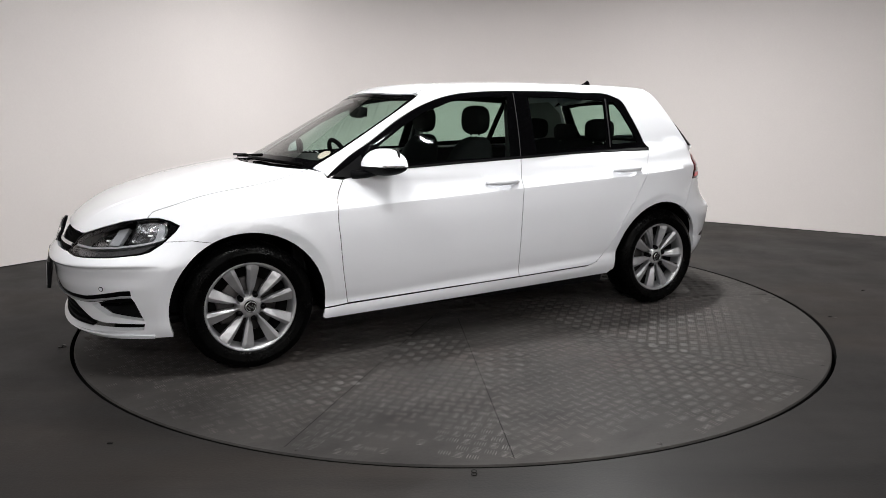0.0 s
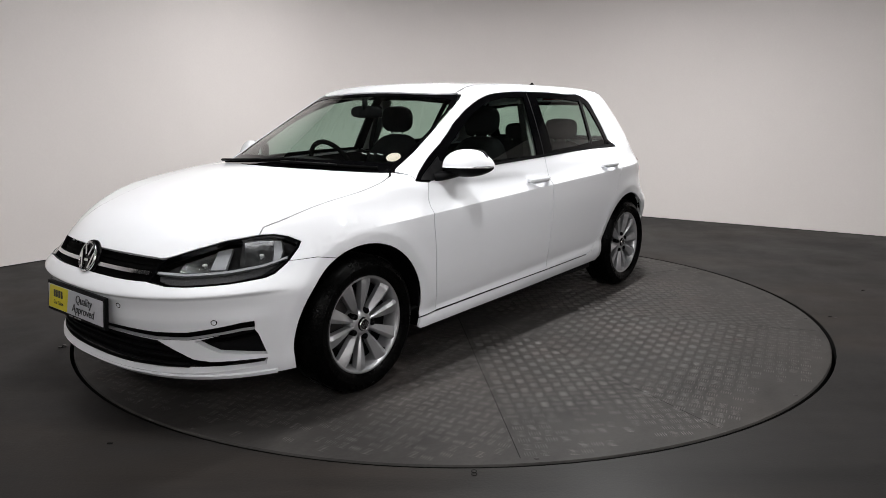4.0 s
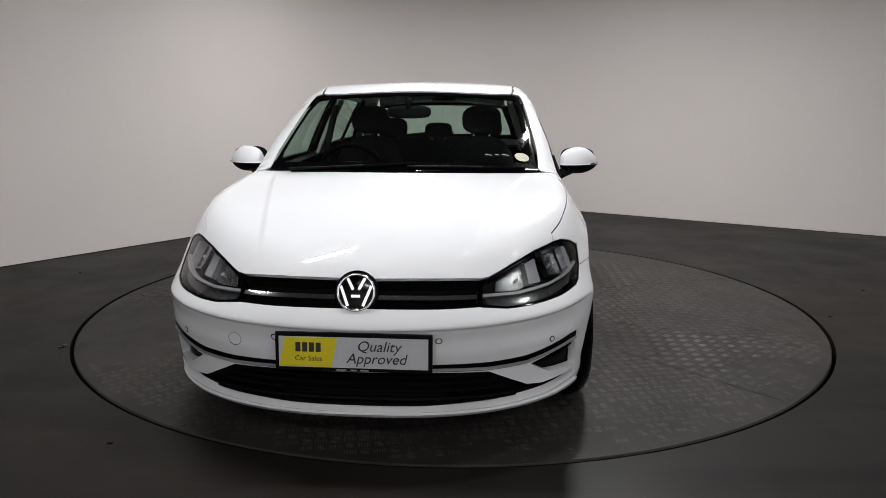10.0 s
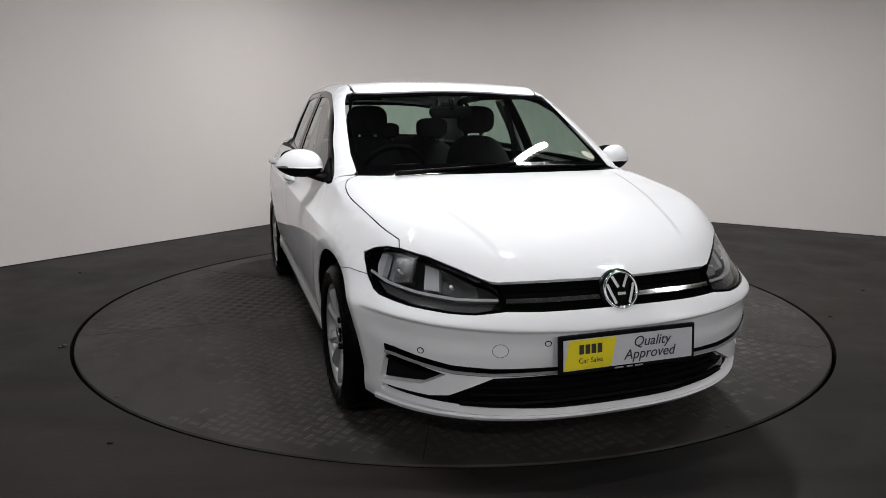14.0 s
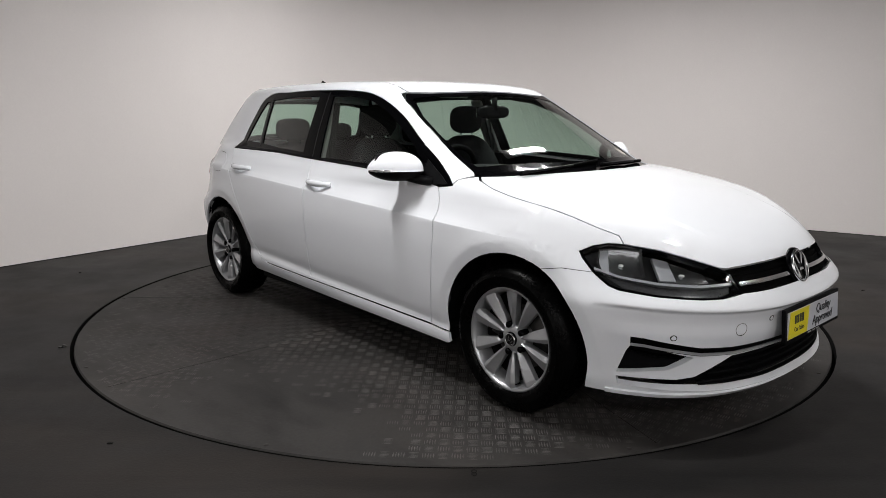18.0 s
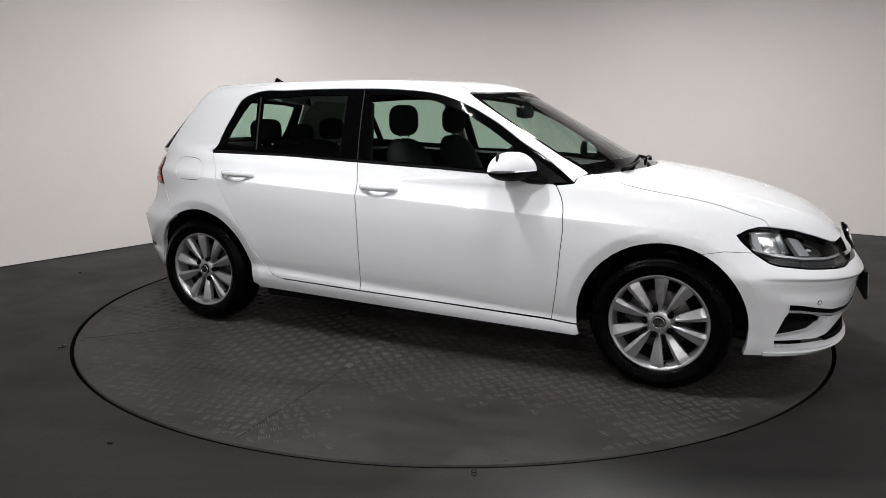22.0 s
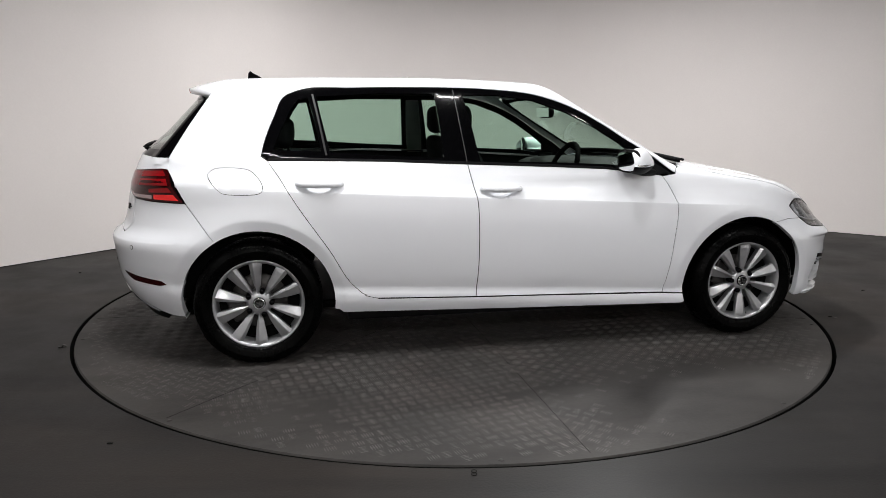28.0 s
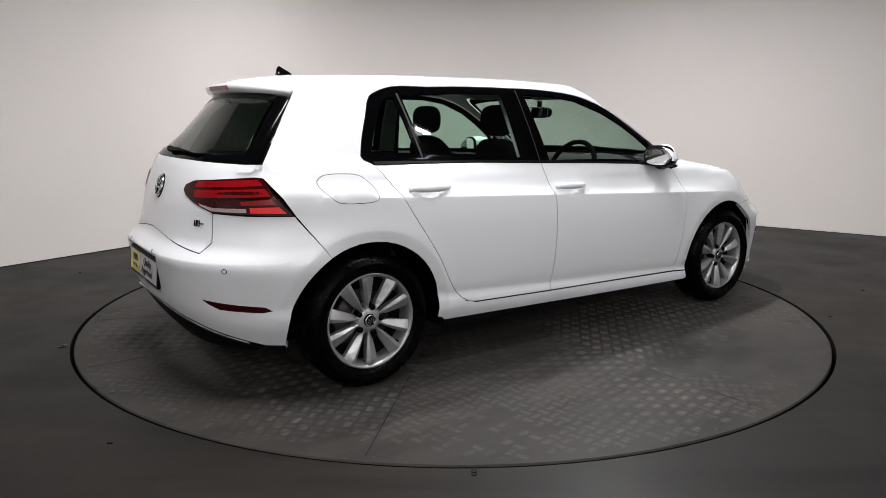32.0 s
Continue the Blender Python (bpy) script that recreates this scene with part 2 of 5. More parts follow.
def cabin(x, y, z):
    side = (y - (GLASS(x) - 0.36 * (z - 0.97) - 0.22 * (z - 0.97) ** 2)) * 0.93
    roof = z - (ROOF(x) - 0.07 * y * y)
    front = (x + 0.375 * y * y - 1.1 + (z - 0.95) / 0.55) * 0.48
    rear = (-x - 1.93 + 0.35 * y * y + 0.96 * (z - 1.0)) * 0.72
    return smax(smax(smax(roof, side, 0.07), smax(front, rear, 0.01), 0.035), 0.88 + 0.125 * step(1.25, 1.55, -x) - z, 0.01)


def skin(x, y, z):
    """Below zero inside the closed car body."""
    y = np.abs(y)
    return smin(lower(x, y, z), cabin(x, y, z), 0.015)


def reach(origin, way, span, steps=80, field=None):
    """The first place where each ray enters the body."""
    field = field or skin
    o, w = np.atleast_2d(origin).astype(float), np.atleast_2d(way).astype(float)
    ts = np.linspace(0, span, steps)
    p = o[:, None] + ts[None, :, None] * w[:, None]
    f = field(p[..., 0], p[..., 1], p[..., 2])
    i = np.clip((f < 0).argmax(1), 1, None)
    a, b = ts[i - 1].copy(), ts[i].copy()
    for _ in range(24):
        c = (a + b) / 2
        q = o + c[:, None] * w
        inside = field(q[:, 0], q[:, 1], q[:, 2]) < 0
        b, a = np.where(inside, c, b), np.where(inside, a, c)
    return o + b[:, None] * w


AXIS_F, AXIS_R = 1.15, -1.15


def from_side(q):
    q = np.asarray(q, float)
    o = np.stack([q[:, 0], np.full(len(q), 1.2), q[:, 1]], 1)
    return reach(o, np.tile([0, -1.0, 0], (len(q), 1)), 1.3)


def from_top(q):
    q = np.asarray(q, float)
    o = np.stack([q[:, 0], q[:, 1], np.full(len(q), 1.6)], 1)
    return reach(o, np.tile([0, 0, -1.0], (len(q), 1)), 1.4, 120)


def from_front(q):
    """q: angle in degrees about a vertical line in the engine bay (0 ahead, 90 to the left side), height."""
    q = np.asarray(q, float)
    a = np.radians(q[:, 0])
    d = np.stack([np.cos(a), np.sin(a), 0 * a], 1)
    o = np.stack([np.full(len(q), AXIS_F), 0 * a, q[:, 1]], 1) + 1.4 * d
    return reach(o, -d, 1.4)


def from_rear(q):
    q = np.asarray(q, float)
    a = np.radians(q[:, 0])
    d = np.stack([-np.cos(a), np.sin(a), 0 * a], 1)
    o = np.stack([np.full(len(q), AXIS_R), 0 * a, q[:, 1]], 1) + 1.4 * d
    return reach(o, -d, 1.4)
# ---------------------------------------------------------------- mesh tools
def mesh_of(name, verts, faces, smooth=True):
    me = bpy.data.meshes.new(name)
    me.from_pydata([tuple(v) for v in verts], [], [tuple(f) for f in faces])
    me.validate()
    me.polygons.foreach_set("use_smooth", [smooth] * len(me.polygons))
    me.update()
    return me


def part(name, data, mat, parent=None, label=""):
    """Links a mesh or a bmesh as one object under parent."""
    if isinstance(data, bmesh.types.BMesh):
        me = bpy.data.meshes.new(name)
        data.to_mesh(me)
        data.free()
        data = me
    data.materials.clear()
    data.materials.append(mat)
    ob = new(name, data)
    if parent is not None:
        ob.parent = parent
    if label:
        ob["label"] = label
    return ob


def inside(poly, pts):
    x, y = pts[:, 0], pts[:, 1]
    r = np.zeros(len(pts), bool)
    for (x0, y0), (x1, y1) in zip(poly, np.roll(poly, -1, 0)):
        c = (y0 > y) != (y1 > y)
        r ^= c & (x < (x1 - x0) * (y - y0) / (y1 - y0 + 1e-15) + x0)
    return r


def near_edge(poly, pts):
    d = np.full(len(pts), 1e9)
    for a, b in zip(poly, np.roll(poly, -1, 0)):
        e = b - a
        s = np.clip(((pts - a) @ e) / (e @ e + 1e-15), 0, 1)
        d = np.minimum(d, np.hypot(*(pts - a - s[:, None] * e).T))
    return d


def dense(poly, gap):
    out = []
    for a, b in zip(poly, np.roll(poly, -1, 0)):
        k = max(1, int(math.ceil(np.hypot(*(b - a)) / gap)))
        out += [a + (b - a) * i / k for i in range(k)]
    return np.array(out)


def soften(poly, rounds):
    poly = np.asarray(poly, float)
    for _ in range(rounds):
        nxt = np.roll(poly, -1, 0)
        poly = np.stack([0.75 * poly + 0.25 * nxt, 0.25 * poly + 0.75 * nxt], 1).reshape(-1, 2)
    return poly


def shrink(poly, d):
    """Moves each side of an outline inwards by d."""
    poly = np.asarray(poly, float)
    nxt, prv = np.roll(poly, -1, 0), np.roll(poly, 1, 0)
    area = np.sum(poly[:, 0] * nxt[:, 1] - nxt[:, 0] * poly[:, 1])
    e1, e0 = nxt - poly, poly - prv
    n1 = np.stack([-e1[:, 1], e1[:, 0]], 1) / (np.hypot(*e1.T)[:, None] + 1e-12) * np.sign(area)
    n0 = np.stack([-e0[:, 1], e0[:, 0]], 1) / (np.hypot(*e0.T)[:, None] + 1e-12) * np.sign(area)
    m = n0 + n1
    m /= np.maximum((m * m).sum(1), 0.5)[:, None] / 2
    return poly + m * d


def slope(p):
    e = 1e-4
    g = np.stack([skin(*(p + e * v).T) - skin(*(p - e * v).T) for v in np.eye(3)], 1)
    return g / (np.linalg.norm(g, axis=1)[:, None] + 1e-12)


UNIT = {from_side: 1.0, from_top: 1.0, from_front: 0.0158, from_rear: 0.0158}


def panel(project, outline, grid=0.035, depth=0.014, lift=0.0, gap=0.0, rounds=0, holes=(), edge=0.022, both=False, half=0, dish=None, extra=()):
    """A shaped sheet of the body: its outline lies in the plane of the projection. both: the outline is one half, mirrored over
    the middle line. half: -1 makes the right-hand twin."""
    k = np.array([UNIT[project], 1.0])
    poly = np.asarray(outline, float) * k
    if both:
        c = 1 if project is from_top else 0
        twin = poly[::-1].copy()
        twin[:, c] *= -1
        twin = twin[[abs(q[c]) > 1e-6 for q in twin]]
        poly = np.concatenate([poly, twin])
    if rounds:
        poly = soften(poly, rounds)
    if gap:
        poly = shrink(poly, gap)
    poly = dense(poly, edge)
    loops = [poly]
    for h in holes:
        q = np.asarray(h, float) * k
        loops.append(dense(q, edge))
    lo, hi = poly.min(0), poly.max(0)
    gx, gy = np.meshgrid(np.arange(lo[0] + grid / 2, hi[0], grid), np.arange(lo[1] + grid / 2, hi[1], grid))
    pts = np.stack([gx.ravel(), gy.ravel()], 1)
    pts[:, 0] += (np.round((pts[:, 1] - lo[1]) / grid) % 2) * grid * 0.5
    keep = inside(poly, pts) & (near_edge(poly, pts) > grid * 0.45)
    for h in loops[1:]:
        keep &= ~inside(h, pts) & (near_edge(h, pts) > grid * 0.45)
    pts = pts[keep]
    if len(extra):
        more = np.asarray(extra, float) * k
        good = inside(poly, more) & (near_edge(poly, more) > 0.006)
        for h in loops[1:]:
            good &= ~inside(h, more) & (near_edge(h, more) > 0.006)
        more = more[good]
        far = np.array([np.min(np.hypot(*(more - q).T)) > 0.016 for q in pts]) if len(pts) and len(more) else np.ones(len(pts), bool)
        pts = np.concatenate([pts[far], more])
    verts, edges, start = [], [], 0
    for q in loops:
        verts += [Vector(v) for v in q]
        edges += [(start + i, start + (i + 1) % len(q)) for i in range(len(q))]
        start += len(q)
    verts += [Vector(v) for v in pts]
    v2, e2, f2, ov, _, _ = geometry.delaunay_2d_cdt(verts, edges, [], 0, 1e-6)
    v2 = np.array([tuple(v) for v in v2])
    f2 = np.array([f for f in f2 if len(f) == 3])
    mid = v2[f2].mean(1)
    ok = inside(poly, mid)
    for h in loops[1:]:
        ok &= ~inside(h, mid)
    f2 = f2[ok]
    # no slivers
    e = [np.hypot(*(v2[f2[:, i]] - v2[f2[:, i - 1]]).T) for i in range(3)]
    d1, d2 = v2[f2[:, 1]] - v2[f2[:, 0]], v2[f2[:, 2]] - v2[f2[:, 0]]
    area = np.abs(d1[:, 0] * d2[:, 1] - d1[:, 1] * d2[:, 0])
    f2 = f2[area / np.maximum(np.maximum(e[0], e[1]), e[2]) > 0.0002]
    p = project(v2 / k)
    n = slope(p)
    # every face looks outwards
    a, b, c = p[f2[:, 0]], p[f2[:, 1]], p[f2[:, 2]]
    flip = (np.cross(b - a, c - a) * n[f2[:, 0]]).sum(1) < 0
    f2[flip] = f2[flip][:, ::-1]
    if dish:
        cx, cz, rx, rz, deep = dish
        r2 = ((v2[:, 0] / k[0] - cx) / rx) ** 2 + ((v2[:, 1] - cz) / rz) ** 2
        p = p - n * (deep * np.clip(1 - r2, 0, 1) ** 0.7)[:, None]
        tilt = 2 * deep * np.clip(1.05 - r2, 0.05, 1) ** -0.3
        n = n + np.stack([-tilt * (v2[:, 0] - cx) / rx ** 2, 0 * r2, -tilt * (v2[:, 1] - cz) / rz ** 2], 1) * 0.6
        n /= np.linalg.norm(n, axis=1)[:, None]
    p = p + n * lift
    faces = [tuple(int(i) for i in f) for f in f2]
    pv = list(p)
    if depth:
        seen = {}
        for f in faces:
            for i in range(3):
                seen[(f[i], f[(i + 1) % 3])] = True
        rim = [q for q in seen if (q[1], q[0]) not in seen]
        copies, low = {}, {}
        for q in rim:
            for i in q:
                if i not in copies:
                    copies[i] = len(pv)
                    pv.append(p[i])
                    low[i] = len(pv)
                    pv.append(p[i] - n[i] * depth)
        faces += [(copies[j], copies[i], low[i], low[j]) for i, j in rim]
    pv = np.array(pv)
    normals = np.zeros_like(pv)
    normals[:len(n)] = n
    if half < 0:
        pv, normals = pv * np.array([1, -1, 1]), normals * np.array([1, -1, 1])
        faces = [f[::-1] for f in faces]
    me = bpy.data.meshes.new("panel")
    me.from_pydata([tuple(v) for v in pv], [], faces)
    me.polygons.foreach_set("use_smooth", [True] * len(me.polygons))
    me.update()
    me.normals_split_custom_set_from_vertices([tuple(v) for v in normals])
    return me


def twins(name, project, outline, mat, parent, label="", **how):
    """The same piece on the left and on the right side of the car."""
    return [part(name, panel(project, outline, half=s, **how), mat, parent, label) for s in (1, -1)]


def lathe(profile, turns=48, close=False):
    """A ring turned about the y axis from (radius, y) pairs."""
    verts, faces, k = [], [], len(profile)
    for i in range(turns):
        a = 2 * math.pi * i / turns
        verts += [(r * math.cos(a), y, r * math.sin(a)) for r, y in profile]
    for i in range(turns):
        j = (i + 1) % turns
        for q in range(k if close else k - 1):
            faces.append((i * k + q, j * k + q, j * k + (q + 1) % k, i * k + (q + 1) % k))
    return verts, faces


def solid(name, verts, faces, smooth=True, bevel=0.0, segments=2):
    bm = bmesh.new()
    vs = [bm.verts.new(tuple(v)) for v in verts]
    for f in faces:
        try:
            bm.faces.new([vs[i] for i in f])
        except ValueError:
            pass
    bmesh.ops.recalc_face_normals(bm, faces=bm.faces)
    if bevel:
        bmesh.ops.bevel(bm, geom=bm.edges[:], offset=bevel, segments=segments, affect="EDGES", profile=0.6)
    for f in bm.faces:
        f.smooth = smooth
    return bm


def block(x0, x1, y0, y1, z0, z1, bevel=0.004, segments=2, smooth=False, taper=None):
    """A bevelled block."""
    v = [(x, y, z) for z in (z0, z1) for y in (y0, y1) for x in (x0, x1)]
    if taper:
        v = [taper(Vector(q)) for q in v]
    f = [(0, 2, 3, 1), (4, 5, 7, 6), (0, 1, 5, 4), (2, 6, 7, 3), (0, 4, 6, 2), (1, 3, 7, 5)]
    return solid("block", v, f, smooth, bevel, segments)


def tube(points, radius, sides=10, flat=1.0, closed=False):
    """A rod along points; flat squeezes it."""
    pts = [Vector(q) for q in points]
    verts, faces = [], []
    k = len(pts)
    for i, q in enumerate(pts):
        t = (pts[(i + 1) % k] - pts[i - 1]) if closed else (pts[min(i + 1, k - 1)] - pts[max(i - 1, 0)])
        t.normalize()
        up = Vector((0, 0, 1)) if abs(t.z) < 0.9 else Vector((1, 0, 0))
        a = t.cross(up).normalized()
        b = a.cross(t)
        r = radius(i / max(k - 1, 1)) if callable(radius) else radius
        for j in range(sides):
            w = 2 * math.pi * j / sides
            verts.append(q + a * math.cos(w) * r + b * math.sin(w) * r * flat)
    for i in range(k if closed else k - 1):
        n = (i + 1) % k
        for j in range(sides):
            faces.append((i * sides + j, i * sides + (j + 1) % sides, n * sides + (j + 1) % sides, n * sides + j))
    if not closed:
        faces.append(tuple(range(sides))[::-1])
        faces.append(tuple((k - 1) * sides + j for j in range(sides)))
    return mesh_of("rod", verts, faces)


def blob(centre, radii, power=2.6, rows=14, cols=22, shape=None):
    """A rounded lump (superellipsoid)."""
    verts, faces = [], []

    def sp(v, e):
        return math.copysign(abs(v) ** e, v)
    e = 2 / power
    for i in range(rows + 1):
        a = -math.pi / 2 + math.pi * i / rows
        for j in range(cols):
            b = 2 * math.pi * j / cols
            q = Vector((sp(math.cos(a), e) * sp(math.cos(b), e) * radii[0], sp(math.cos(a), e) * sp(math.sin(b), e) * radii[1], sp(math.sin(a), e) * radii[2]))
            if shape:
                q = shape(q)
            verts.append(q + Vector(centre))
    for i in range(rows):
        for j in range(cols):
            faces.append((i * cols + j, i * cols + (j + 1) % cols, (i + 1) * cols + (j + 1) % cols, (i + 1) * cols + j))
    bm = solid("lump", verts, faces)
    bmesh.ops.remove_doubles(bm, verts=bm.verts, dist=1e-5)
    return bm


def slab(centre, right, up, w, h, thick, bevel=0.0, skew=0.0):
    """A flat block in the plane of right and up."""
    r, u = Vector(right).normalized(), Vector(up).normalized()
    n = r.cross(u)
    c = Vector(centre)
    v = [c + r * (sx * w / 2 + sy * skew) + u * sy * h / 2 + n * t for t in (0, thick) for sy in (-1, 1) for sx in (-1, 1)]
    f = [(0, 2, 3, 1), (4, 5, 7, 6), (0, 1, 5, 4), (2, 6, 7, 3), (0, 4, 6, 2), (1, 3, 7, 5)]
    return solid("slab", v, f, False, bevel)
# ---------------------------------------------------------------- the room
CORNER = Vector((-0.306, 5.65, 0))
WAY_L, WAY_R = Vector((-0.579, -0.815, 0)), Vector((0.837, -0.547, 0))
LEN_L, LEN_R, FILLET = 11.0, 9.5, 2.4


def wall_sheet(points, height, thick, outward):
    """A standing wall that follows points on the floor."""
    verts, faces = [], []
    for i, q in enumerate(points):
        n = outward(i)
        for d, z in ((0, 0), (0, height), (thick, height), (thick, 0)):
            verts.append(Vector((q.x, q.y, z)) + n * d)
    for i in range(len(points) - 1):
        a, b = i * 4, i * 4 + 4
        for j in range(4):
            faces.append((a + j, b + j, b + (j + 1) % 4, a + (j + 1) % 4))
    faces.append((0, 1, 2, 3))
    e = (len(points) - 1) * 4
    faces.append((e + 3, e + 2, e + 1, e))
    return mesh_of("wall", verts, faces, smooth=False)


def build_room():
    pts = [CORNER + WAY_L * LEN_L]
    c = CORNER + (WAY_L + WAY_R).normalized() * (FILLET / math.sin(WAY_L.angle(WAY_R) / 2))
    a0, a1 = CORNER + WAY_L * FILLET, CORNER + WAY_R * FILLET
    for i in range(25):
        s = i / 24
        mixed = ((a0 - c).normalized() * math.sin((1 - s) * 1.55) + (a1 - c).normalized() * math.sin(s * 1.55)).normalized()
        pts.append(c + mixed * FILLET)
    pts.append(CORNER + WAY_R * LEN_R)
    for q in pts:
        q.z = 0

    def out(i):
        t = (pts[min(i + 1, len(pts) - 1)] - pts[max(i - 1, 0)]).normalized()
        return Vector((-t.y, t.x, 0))
    me = wall_sheet(pts, CEILING, 0.15, out)
    me.polygons.foreach_set("use_smooth", [True] * len(me.polygons))
    me.set_sharp_from_angle(angle=radians(40))
    tagged(part("wall_back", me, WALL_PAINT), "smooth off-white painted wall with a rounded corner", "wall", kind="structure")
    foot = wall_sheet([q - out(i) * 0.006 for i, q in enumerate(pts)], 0.005, 0.004, out)
    tagged(part("baseboard", foot, DARK_GAP), "thin dark joint along the foot of the wall", "trim", kind="structure")
    far_l, far_r = CORNER + WAY_L * LEN_L, CORNER + WAY_R * LEN_R
    far = far_l + WAY_R * LEN_R
    # unseen walls closing the room, kept pale to bounce light forward
    tagged(part("wall_side", wall_sheet([far_r, far], CEILING, 0.15, lambda i: WAY_R), BOUNCE_WALL), "unseen off-white wall, added pale to bounce light", "wall", kind="structure")
    tagged(part("wall_front", wall_sheet([far, far_l], CEILING, 0.15, lambda i: WAY_L), BOUNCE_WALL), "unseen off-white wall, added pale to bounce light", "wall", kind="structure")
    # floor: one sheet with a round opening for the turntable
    verts, faces = [], []
    ring = 128
    for i in range(ring):
        a = 2 * math.pi * i / ring
        d = Vector((math.cos(a), math.sin(a), 0))
        verts.append(d * PIT)
        verts.append(d * PIT - Vector((0, 0, 0.12)))
        verts.append(d * 16)
    for i in range(ring):
        j = (i + 1) % ring
        faces += [(i * 3, i * 3 + 2, j * 3 + 2, j * 3), (i * 3 + 1, i * 3, j * 3, j * 3 + 1)]
    faces.append(tuple(i * 3 + 1 for i in range(ring)))
    tagged(part("floor", mesh_of("floor", verts, faces, False), FLOOR_PAINT), "dark grey painted concrete floor with worn patches", "floor", kind="structure")
    # ribbed sheet ceiling
    v, f = [], []
    ribs = 100
    for i in range(ribs):
        x = -9 + 18 * i / ribs
        for dx, z in ((0, 0), (0.10, 0), (0.115, 0.03), (0.165, 0.03)):
            v += [(x + dx, -9.5, CEILING + z), (x + dx, 9, CEILING + z)]
    for i in range(ribs * 4 - 1):
        f.append((i * 2, i * 2 + 2, i * 2 + 3, i * 2 + 1))
    tagged(part("ceiling", mesh_of("ceiling", v, f, False), CEILING_PAINT), "dull grey ribbed sheet ceiling above the tubes", "ceiling", kind="structure")
    tagged(part("ceiling_top", block(-9.2, 9.2, -9.6, 9.2, CEILING + 0.06, CEILING + 0.12, 0.0), CEILING_PAINT), "plain slab over the ribbed ceiling", "ceiling", kind="structure")
    # black lining that puts the shade inside the gap into the colour
    ring = lathe([(PIT - 0.0005, -0.004), (PIT - 0.0005, -0.11), (DISC - 0.05, -0.112)], 128)
    tagged(part("pit_shade", mesh_of("pit_shade", [(x, z, y) for x, y, z in ring[0]], ring[1]), DARK_GAP), "black lining of the turntable pit, coloured for the gap's shade", "edge", kind="structure")
    # lifting eye let into the floor
    eye = new("lifting_eye")
    tagged(eye, "small dark wire eye lying on the floor by the rim", "ring")
    for k in (-1, 1):
        part("wire_ring", tube([(0.083 + 0.009 * math.cos(w), -2.283 + k * 0.010 + 0.010 * math.sin(w), 0.002) for w in np.linspace(0, 2 * math.pi, 17)[:-1]], 0.0013, 6, closed=True), SEAM, eye)
    # small marks and grit beside the joint
    rng = random.Random(8)
    for x, y, n in ((-2.06, -0.97, 6), (-1.28, -2.09, 1), (-2.86, 0.75, 1), (2.33, -0.35, 2), (2.9, 0.3, 1)):
        for k in range(n):
            a, b = x + rng.uniform(-0.03, 0.03), y + rng.uniform(-0.02, 0.02)
            tagged(part("grit", block(a - rng.uniform(0.006, 0.014), a + 0.008, b - 0.005, b + rng.uniform(0.004, 0.01), 0.0, rng.uniform(0.002, 0.006), 0.0015, 1), DARK_GAP if k % 2 == 0 else GALVANISED),
                   "small crumb of dirt on the floor", "dirt", "crumbs beside the turntable")


PIT, DISC = 2.252, 2.232


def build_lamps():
    for x, y, bearing_z, length, power in TUBES_AND_FILL:
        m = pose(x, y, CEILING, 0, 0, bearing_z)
        # the last four are added fill, built like the ceiling tubes
        lamp = new("ceiling_or_fill_lamp")
        tagged(lamp, "white batten lamp with a lit fluorescent tube, some of them added fill" if length > 0.8 else "short white batten lamp with a lit fluorescent tube, some of them added fill", "lamp", "ceiling tubes")
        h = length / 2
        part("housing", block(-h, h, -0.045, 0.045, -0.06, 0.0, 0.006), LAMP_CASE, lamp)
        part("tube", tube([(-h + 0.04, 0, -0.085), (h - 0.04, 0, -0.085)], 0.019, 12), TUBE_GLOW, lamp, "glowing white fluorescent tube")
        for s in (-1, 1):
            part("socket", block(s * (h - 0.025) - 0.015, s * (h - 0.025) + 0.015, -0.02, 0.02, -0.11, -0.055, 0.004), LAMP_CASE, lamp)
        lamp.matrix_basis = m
        data = bpy.data.lights.new("tube_or_fill_light", "AREA")
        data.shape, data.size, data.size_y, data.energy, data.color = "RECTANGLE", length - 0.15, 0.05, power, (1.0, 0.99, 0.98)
        light = new("tube_or_fill_light", data)
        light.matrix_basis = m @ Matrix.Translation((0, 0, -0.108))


build_room()
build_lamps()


# ---------------------------------------------------------------- the turntable
SEAMS = [(0.4 * math.cos(radians(a)), 0.4 * math.sin(radians(a)), 2.19 * math.cos(radians(a)), 2.19 * math.sin(radians(a))) for a in (-88.4, 45.3, 226, 67.8, 157, -22, 112, 180)]
turntable = new("turntable")
tagged(turntable, "round turntable of dark painted tread plate, turning slowly", "turntable")


